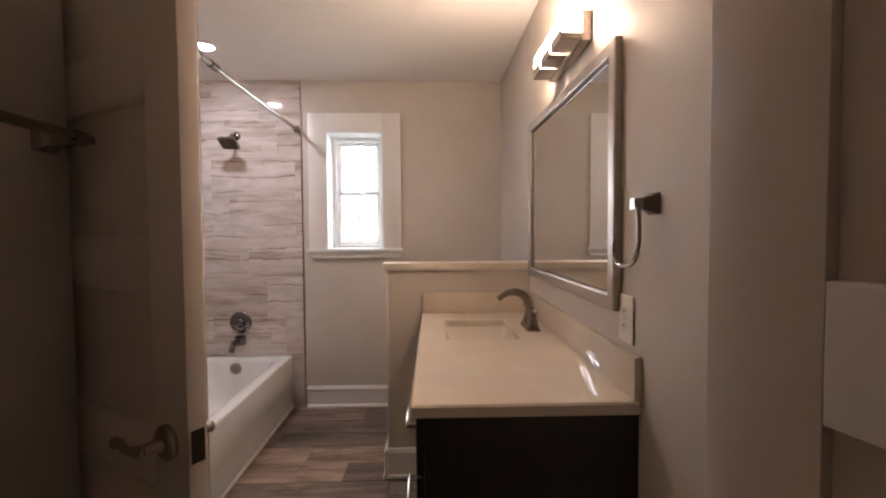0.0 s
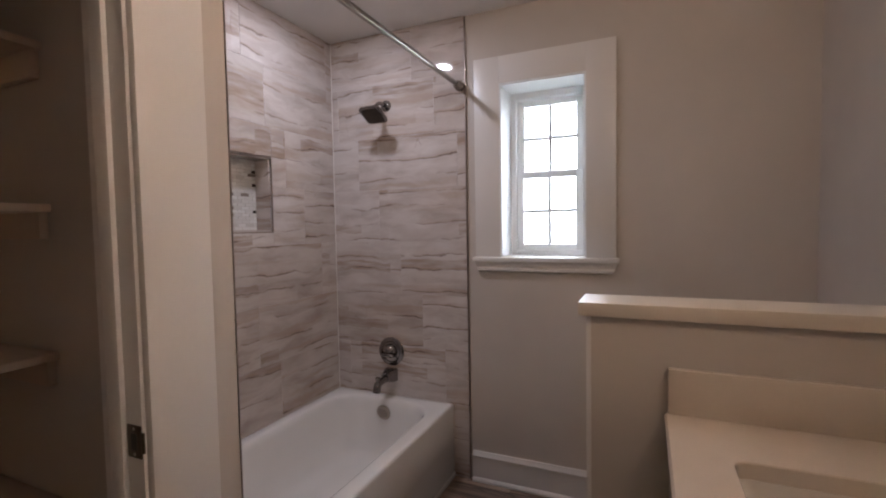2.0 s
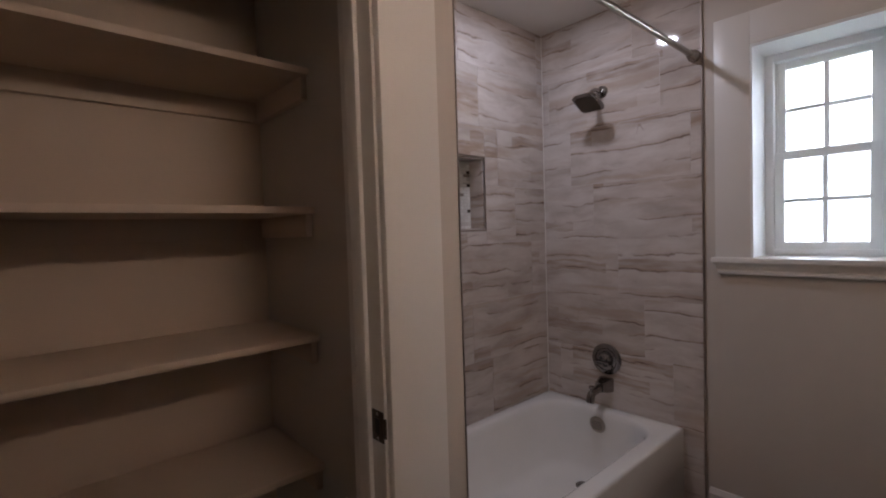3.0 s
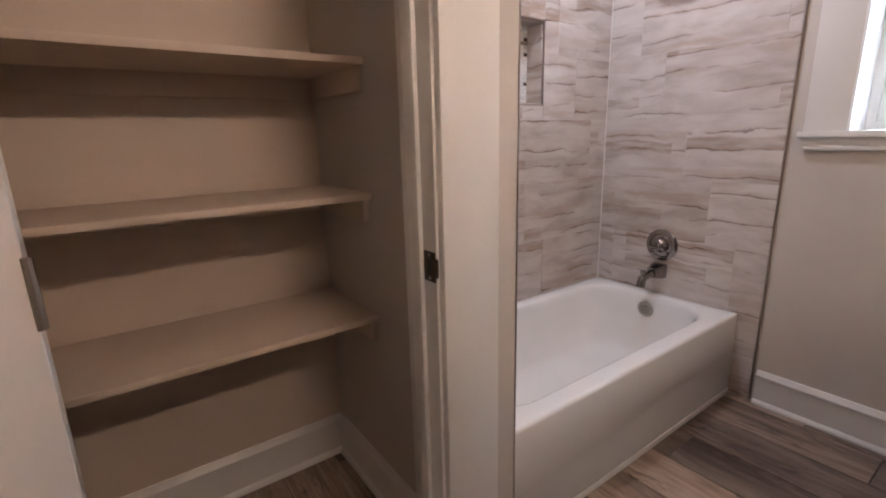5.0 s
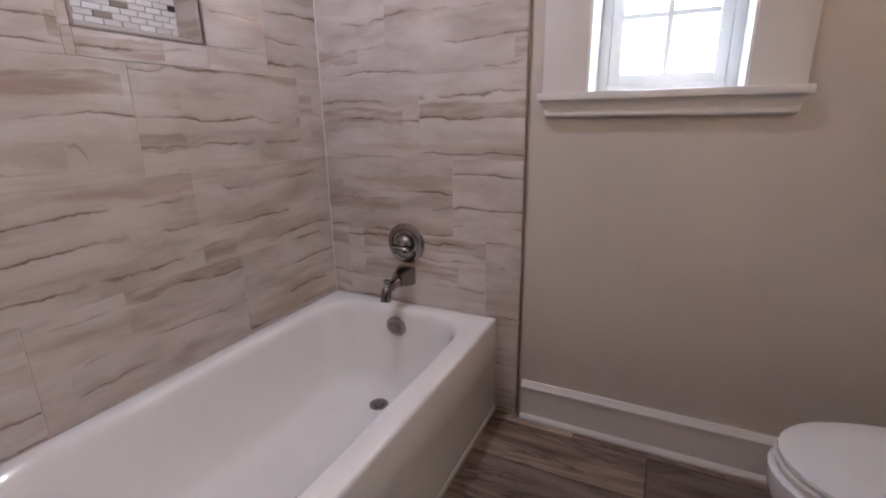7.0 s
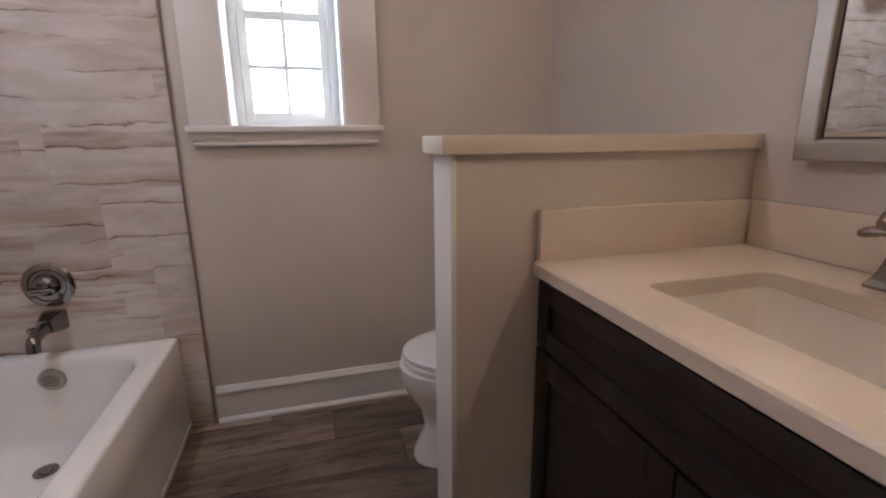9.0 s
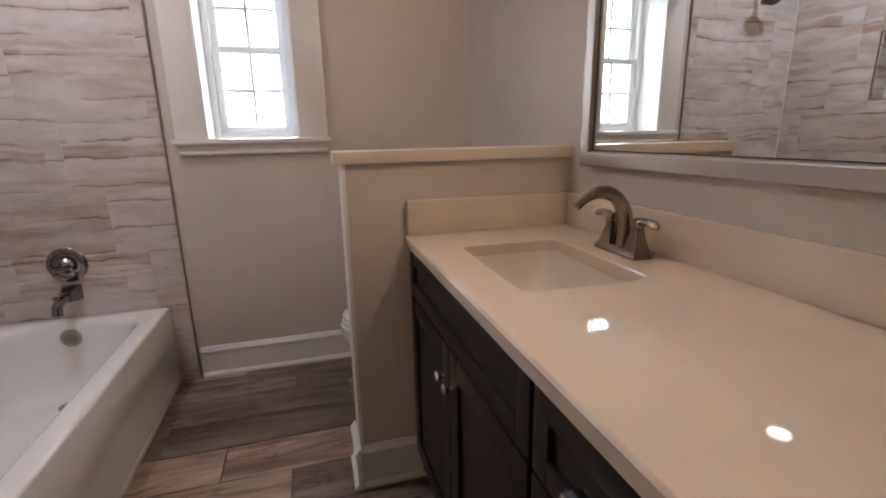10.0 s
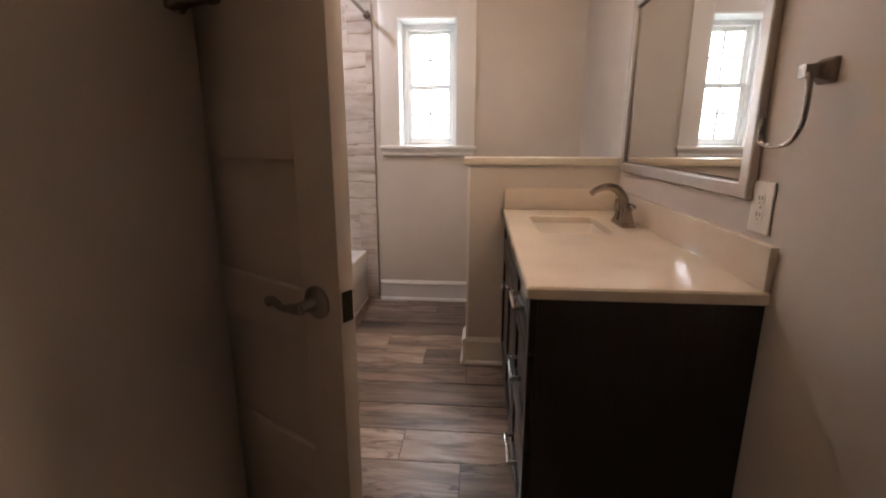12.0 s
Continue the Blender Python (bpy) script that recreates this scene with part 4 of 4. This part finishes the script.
DY0, DY1 = VY0 + 0.024, 1.542
for z0, z1 in ((0.705, 0.855), (0.412, 0.697), (0.112, 0.404)):
    fr = front("drawer", DY0, DY1, z0, z1, 0.045 if z1 - z0 < 0.2 else 0.055)
    bar_pull((DY0 + DY1) / 2, (z0 + z1) / 2 - 0.003, fr)
front("false_front", 1.556, PY0 - 0.012, 0.705, 0.855, 0.045)
MID = (1.556 + PY0 - 0.012) / 2
for y0, y1, yk in ((1.556, MID - 0.002, MID - 0.032), (MID + 0.002, PY0 - 0.012, MID + 0.032)):
    fr = front("cabinet_door", y0, y1, 0.112, 0.697, 0.058)
    bm = bmesh.new()
    lathe(bm, [(0.007, 0), (0.006, 0.012), (0.014, 0.018), (0.015, 0.024), (0.010, 0.029), (0.0, 0.030)], Matrix.Translation((CX - 0.021, yk, 0.612)) @ Matrix.Rotation(radians(-90), 4, "Y"), 18)
    part("knob", bm, PULL, fr, "polished nickel round knob")

# ---- faucet ----
FY, FX = 1.995, 0.775
faucet = thing("faucet", pose(FX, FY, CT), "brushed nickel two-handle faucet with an arched spout on the vanity top", "faucet")
bm = loft(bmesh.new(), [ring_rrect(FX, FY, 0.029, 0.083, 0.002, CT + 0.0005), ring_rrect(FX, FY, 0.029, 0.083, 0.002, CT + 0.006), ring_rrect(FX, FY, 0.024, 0.078, 0.002, CT + 0.016), ring_rrect(FX, FY, 0.019, 0.073, 0.002, CT + 0.020)])
part("base_plate", bm, FAUCETM, faucet, smooth=20)
bm = bmesh.new()
tube(bm, spline([(FX + 0.004, FY, CT + 0.016), (FX + 0.004, FY, CT + 0.06), (FX - 0.004, FY, CT + 0.112), (FX - 0.034, FY, CT + 0.151), (FX - 0.078, FY, CT + 0.163), (FX - 0.122, FY, CT + 0.149), (FX - 0.144, FY, CT + 0.130)], 6),
     [0.0235 - 0.0003 * k for k in range(37)], 8)
part("spout", bm, FAUCETM, faucet, smooth=28)
for s in (-1, 1):
    y = FY + s * 0.052
    bm = loft(bmesh.new(), [ring_rrect(FX + 0.002, y, 0.024, 0.024, 0.002, CT + 0.018), ring_rrect(FX + 0.002, y, 0.021, 0.020, 0.002, CT + 0.028), ring_rrect(FX + 0.002, y, 0.013, 0.013, 0.002, CT + 0.060), ring_rrect(FX + 0.002, y, 0.0115, 0.0115, 0.002, CT + 0.078), ring_rrect(FX + 0.002, y, 0.014, 0.014, 0.003, CT + 0.083), ring_rrect(FX + 0.002, y, 0.013, 0.013, 0.003, CT + 0.095)])
    h = part("handle", bm, FAUCETM, faucet, smooth=20)
    bm = bmesh.new()
    tube(bm, spline([(FX + 0.002, y - s * 0.008, CT + 0.091), (FX + 0.002, y + s * 0.025, CT + 0.096), (FX + 0.002, y + s * 0.050, CT + 0.093), (FX + 0.002, y + s * 0.070, CT + 0.086)], 5), [0.009] * 4 + [0.008] * 4 + [0.010] * 5 + [0.0075] * 2 + [0.004], 10, 1.3)
    part("lever", bm, FAUCETM, h)
bm = bmesh.new()
tube(bm, [(FX + 0.022, FY, CT + 0.018), (FX + 0.022, FY, CT + 0.075), (FX + 0.022, FY, CT + 0.082)], [0.003, 0.003, 0.006], 8)
part("lift_rod", bm, FAUCETM, faucet)

# ---- mirror ----
MY0, MY1, MZ0, MZ1, MW = 1.225, 2.305, 1.105, 1.868, 0.046
mirror = thing("mirror", pose(RIGHT, 1.765, 1.486), "rectangular wall mirror in a brushed nickel frame", "mirror")
xi, xo = RIGHT - 0.003, RIGHT - 0.026
prof = [(0.0, xi), (0.0, xo + 0.003), (0.004, xo), (MW - 0.008, xo), (MW - 0.004, xo + 0.002), (MW, xo + 0.012), (MW, xi)]


def frame_side(p0, p1, q0, q1):
    """Mitred frame side: outer edge p0-p1, inner edge q0-q1 (y, z)."""
    bm = bmesh.new()
    ra, rb = [], []
    for w, x in prof:
        t = w / MW
        ra.append(bm.verts.new((x, p0[0] + (q0[0] - p0[0]) * t, p0[1] + (q0[1] - p0[1]) * t)))
        rb.append(bm.verts.new((x, p1[0] + (q1[0] - p1[0]) * t, p1[1] + (q1[1] - p1[1]) * t)))
    n = len(prof)
    for k in range(n):
        bm.faces.new((ra[k], ra[(k + 1) % n], rb[(k + 1) % n], rb[k]))
    bm.faces.new(ra)
    bm.faces.new(rb)
    return bm


O = ((MY0, MZ0), (MY1, MZ0), (MY1, MZ1), (MY0, MZ1))
I = ((MY0 + MW, MZ0 + MW), (MY1 - MW, MZ0 + MW), (MY1 - MW, MZ1 - MW), (MY0 + MW, MZ1 - MW))
for k in range(4):
    part("frame_side", frame_side(O[k], O[(k + 1) % 4], I[k], I[(k + 1) % 4]), FRAMEM, mirror, smooth=25)
for a, b, c, d in ((MY0 + MW, MY1 - MW, MZ0 + MW, MZ0 + MW + 0.0025), (MY0 + MW, MY1 - MW, MZ1 - MW - 0.0025, MZ1 - MW), (MY0 + MW, MY0 + MW + 0.0025, MZ0 + MW + 0.0025, MZ1 - MW - 0.0025), (MY1 - MW - 0.0025, MY1 - MW, MZ0 + MW + 0.0025, MZ1 - MW - 0.0025)):
    part("glass_bead", bx(RIGHT - 0.0135, RIGHT - 0.0121, a, b, c, d), SLOT, mirror, "dark bead round the glass")
part("mirror_glass", bx(RIGHT - 0.012, RIGHT - 0.006, MY0 + MW - 0.004, MY1 - MW + 0.004, MZ0 + MW - 0.004, MZ1 - MW + 0.004), MIRROR, mirror, smooth=None)

# it hangs a little askew, its far end off the wall
mirror.matrix_world = pose(RIGHT - 0.006, 1.765, 1.486, 0, 0, 0.65)

# ---- vanity light ----
vl = thing("vanity_light", pose(RIGHT, 1.69, 2.01), "nickel vanity light with a lit frosted glass bar in three trays", "wall light")
part("back_plate", bx(RIGHT - 0.034, RIGHT - 0.001, 1.474, 1.905, 1.958, 2.056, bev=0.003), FRAMEM, vl)
part("glass_shade", bx(RIGHT - 0.098, RIGHT - 0.0345, 1.482, 1.897, 1.986, 2.050, bev=0.004), LIT_GLASS, vl, "lit frosted glass bar")
for k in range(3):
    y0 = 1.478 + k * 0.1465
    tray = part("tray", bx(RIGHT - 0.104, RIGHT - 0.0345, y0, y0 + 0.126, 1.964, 1.9855, bev=0.0015), FRAMEM, vl)
    part("tray_lip", bx(RIGHT - 0.104, RIGHT - 0.0985, y0, y0 + 0.126, 1.9855, 2.000, bev=0.001), FRAMEM, tray)

# ---- wall plates and towel hardware ----
outlet = thing("outlet", pose(RIGHT, 1.184, 1.092), "ivory duplex wall outlet above the backsplash", "outlet")
pl = part("cover_plate", bx(RIGHT - 0.007, RIGHT - 0.0005, 1.140, 1.228, 1.028, 1.157, bev=0.003), PLASTIC, outlet)
for z in (1.072, 1.113):
    bm = bmesh.new()
    loft(bm, [[(RIGHT - 0.0095 if i else RIGHT - 0.0085, y, zz) for y, zz, _ in ring_ell(1.184, z, 0.0165, 0.0145, 0, 20, 3.2)] for i in (0, 1)])
    rc = part("receptacle", bm, PLASTIC, pl)
    for y, hh in ((1.178, 0.0045), (1.190, 0.0055)):
        part("slot", bx(RIGHT - 0.0102, RIGHT - 0.0094, y - 0.0012, y + 0.0012, z + 0.003 - hh, z + 0.003 + hh), SLOT, outlet)
    part("slot", bx(RIGHT - 0.0102, RIGHT - 0.0094, 1.1815, 1.1865, z - 0.0105, z - 0.0085), SLOT, outlet)

sb = bmesh.new()
lathe(sb, [(0.0035, 0), (0.003, 0.0012), (0.0, 0.0015)], Matrix.Translation((RIGHT - 0.0068, 1.184, 1.0925)) @ Matrix.Rotation(radians(-90), 4, "Y"), 12)
part("screw", sb, NICKEL, pl)

ring = thing("towel_ring", pose(RIGHT, 0.985, 1.39), "brushed nickel open towel ring on the wall", "towel ring")
bm = bmesh.new()
yr, zr = 1.034, 1.396
m = Matrix(((0, 0, -1, RIGHT - 0.0005), (1, 0, 0, yr), (0, 1, 0, zr), (0, 0, 0, 1)))
loft(bm, [[m @ Vector(p) for p in ring_rrect(0, 0, a, b, 0.004, h)] for a, b, h in ((0.026, 0.026, 0), (0.026, 0.026, 0.006), (0.018, 0.018, 0.020), (0.012, 0.013, 0.042), (0.013, 0.013, 0.056))])
part("post", bm, FAUCETM, ring)
xr = RIGHT - 0.050
bm = bmesh.new()
tube(bm, spline([(xr, yr + 0.006, zr), (xr, yr - 0.016, zr - 0.012), (xr, yr - 0.024, zr - 0.05), (xr, yr - 0.020, zr - 0.105), (xr, yr + 0.010, zr - 0.142), (xr, yr + 0.06, zr - 0.152), (xr, yr + 0.108, zr - 0.148), (xr, yr + 0.122, zr - 0.128), (xr, yr + 0.120, zr - 0.088)], 6), [0.0055] * 49, 10)
part("ring", bm, FAUCETM, ring)

bar = thing("towel_bar", pose(BUMP_X, 0.55, 1.53), "nickel towel bar on two square posts", "towel bar")
bz, bxx = 1.528, BUMP_X + 0.068
bm = bmesh.new()
tube(bm, [(bxx, 0.20, bz), (bxx, 0.935, bz)], 0.010, 14)
part("bar", bm, FAUCETM, bar)
for y in (0.24, 0.895):
    m = Matrix(((0, 0, 1, BUMP_X + 0.0005), (1, 0, 0, y), (0, 1, 0, bz - 0.004), (0, 0, 0, 1)))
    bm = loft(bmesh.new(), [[m @ Vector(p) for p in ring_rrect(0, 0, a, b, 0.004, h)] for a, b, h in ((0.027, 0.027, 0), (0.027, 0.027, 0.007), (0.018, 0.018, 0.024), (0.013, 0.014, 0.055), (0.015, 0.015, 0.078))])
    part("post", bm, FAUCETM, bar)

# ---- tile edge strips ----
struct("trim_tile_edge_1", bx(-0.634, -0.629, BACK - 0.013, BACK, 0, TOP - 0.002), EDGE, "dark metal edge strip beside the wall tile", "trim")
struct("trim_tile_edge_2", bx(CLX - 0.004, CLX + 0.001, 1.9395, 1.943, 0, TOP - 0.002), EDGE, "dark metal edge strip beside the wall tile", "trim")
for i, (a, b, c, d) in enumerate(((NY0 - 0.006, NY0, NZ0 - 0.006, NZ1 + 0.006), (NY1, NY1 + 0.006, NZ0 - 0.006, NZ1 + 0.006), (NY0, NY1, NZ0 - 0.006, NZ0), (NY0, NY1, NZ1, NZ1 + 0.006))):
    struct("trim_niche_%d" % (i + 1), bx(LEFT - 0.012, LEFT + 0.0015, a, b, c, d), EDGE, "metal edge strip round the shower niche", "trim")

struct("trim_caulk_1", bx(LEFT + 0.0008, LEFT + 0.0036, BACK - 0.0145, BACK - 0.0112, 0.401, TOP - 0.003), CAULK, "white caulk bead in the tiled corner", "caulk")

# ---- wall tiles ----
ROW, TW, GAP, TT = 0.2955, 0.62, 0.0016, 0.0095
bed_n = struct("tile_bed_north", bx(LEFT - 0.005, -0.634, BACK - 0.0105, BACK + 0.001, 0, TOP - 0.001), GROUT, "banded beige stone-look tile on the tub end wall", "wall tile")
bm = bmesh.new()
for a, b, c, d in cells(1.93, BACK, 0.3, TOP - 0.001, [(NY0, NY1, NZ0, NZ1)]):
    box(bm, LEFT - 0.0115, LEFT - 0.0003, a, b, c, d)
bed_w = struct("tile_bed_west", bm, GROUT, "banded beige stone-look tile along the tub, with a niche", "wall tile")
bed_s = struct("tile_bed_south", bx(LEFT - 0.005, CLX - 0.004, 1.929, 1.9415, 0, TOP - 0.001), GROUT, "banded beige stone-look tile on the tub end wall", "wall tile")
shared = {}


def tile(parent, axis, u0, u1, z0, z1, at, name="tile", material=None, thick=TT, bev=0.0012, color=(1, 1, 1, 1)):
    """One piece: u runs along x (axis 'x') or y (axis 'y'); at is the middle of its thickness."""
    w, h = round(u1 - u0, 4), round(z1 - z0, 4)
    if w < 0.006 or h < 0.006:
        return
    key = (name, axis, w, h)
    if key not in shared:
        if axis == "x":
            bm = bx(-w / 2, w / 2, -thick / 2, thick / 2, -h / 2, h / 2, bev=bev, seg=1)
        elif axis == "y":
            bm = bx(-thick / 2, thick / 2, -w / 2, w / 2, -h / 2, h / 2, bev=bev, seg=1)
        else:
            bm = bx(-w / 2, w / 2, -h / 2, h / 2, -thick / 2, thick / 2, bev=bev, seg=1)
        shared[key] = mesh_of(bm, name, material or TILE)
    ob = new(name, shared[key])
    ob.parent = parent
    um, zm = (u0 + u1) / 2, (z0 + z1) / 2
    ob.color = color
    ob.location = (um, at, zm) if axis == "x" else ((at, um, zm) if axis == "y" else (um, zm, at))


def tile_wall(parent, axis, u0, u1, at, phase, step, holes=()):
    for r in range(-2, 7):
        z0, z1 = 0.4005 + ROW * r, min(0.4005 + ROW * (r + 1), TOP)
        z0 = max(z0, 0.0)
        if z1 - z0 < 0.01:
            continue
        start = phase - step * r
        start -= TW * math.ceil((start - u0) / TW)
        u = start
        while u < u1:
            a, b = max(u, u0), min(u + TW, u1)
            if b - a > 0.008:
                for c0, c1, d0, d1 in cells(a, b, z0, z1, [h for h in holes if h[0] < b and h[1] > a and h[2] < z1 and h[3] > z0]):
                    tile(parent, axis, c0 + GAP / 2, c1 - GAP / 2, d0 + GAP / 2, d1 - GAP / 2, at)
            u += TW


tile_wall(bed_n, "x", LEFT, -0.634, BACK - 0.007, -0.768, 0.133)
tile_wall(bed_w, "y", 1.943, BACK - 0.012, LEFT - 0.0035, 2.965, 0.135, [(NY0 - 0.006, NY1 + 0.006, NZ0 - 0.006, NZ1 + 0.006)])
tile_wall(bed_s, "x", LEFT, CLX - 0.004, 1.938, -0.9, 0.133)
# niche lining and its mosaic
ND = LEFT - 0.098
for i, (a, b, c, d) in enumerate(((NY0, NY0 + 0.008, NZ0, NZ1), (NY1 - 0.008, NY1, NZ0, NZ1), (NY0 + 0.008, NY1 - 0.008, NZ0, NZ0 + 0.008), (NY0 + 0.008, NY1 - 0.008, NZ1 - 0.008, NZ1))):
    ob = new("tile", mesh_of(bx(ND, LEFT - 0.006, a, b, c, d), "tile", TILE))
    ob.parent = bed_w
niche_bed = new("mosaic_backing", mesh_of(bx(ND - 0.012, ND, NY0, NY1, NZ0, NZ1), "mosaic_backing", GROUT))
niche_bed.parent = bed_w
PW, PH = 0.0475, 0.0166
for r in range(21):
    z0 = NZ0 + 0.009 + r * PH
    u = NY0 + 0.009 - (0.5 * PW if r % 2 else 0)
    while u < NY1 - 0.009:
        a, b = max(u, NY0 + 0.009), min(u + PW, NY1 - 0.009)
        tile(niche_bed, "y", a + 0.001, b - 0.001, z0 + 0.001, z0 + PH - 0.001, ND + 0.001, "mosaic_piece", MOSAIC, 0.006, 0.0008)
        u += PW

# ---- floor planks ----
FP, FL, FG = 0.2045, 1.012, 0.0045
DARK, MID, PALE = (0.575, 0.55, 0.545, 1), (0.85, 0.81, 0.79, 1), (1.28, 1.23, 1.17, 1)
# tone of the plank before and after the joint in each row, counted from the window wall
TONES = ((MID, DARK), (DARK, MID), (DARK, DARK), (PALE, PALE), (PALE, DARK), (MID, DARK), (DARK, MID), (MID, DARK), (PALE, PALE), (MID, DARK), (DARK, PALE), (PALE, MID))
rng = random.Random(5)
for i in range(-1, 26):
    y1 = 3.401 - FP * i
    y0 = y1 - FP
    y1 = min(y1, BACK)
    if y1 < -1.8:
        break
    joint = -0.152 + 0.253 * (i % 4)
    x = joint - FL * 3
    lo = -1.49 if y1 > 0.9 else BUMP_X
    while x < RIGHT:
        a, b = max(x, lo), min(x + FL, RIGHT)
        if b - a > 0.01:
            tone = TONES[i % len(TONES)][1 if x > joint - 0.01 else 0]
            k = rng.uniform(0.9, 1.1)
            tile(floor, "z", a + FG / 2, b - FG / 2, y0 + FG / 2, y1 - FG / 2, -0.004, "plank", PLANK, 0.008, 0.0012, (tone[0] * k, tone[1] * k, tone[2] * k, 1))
        x += FL
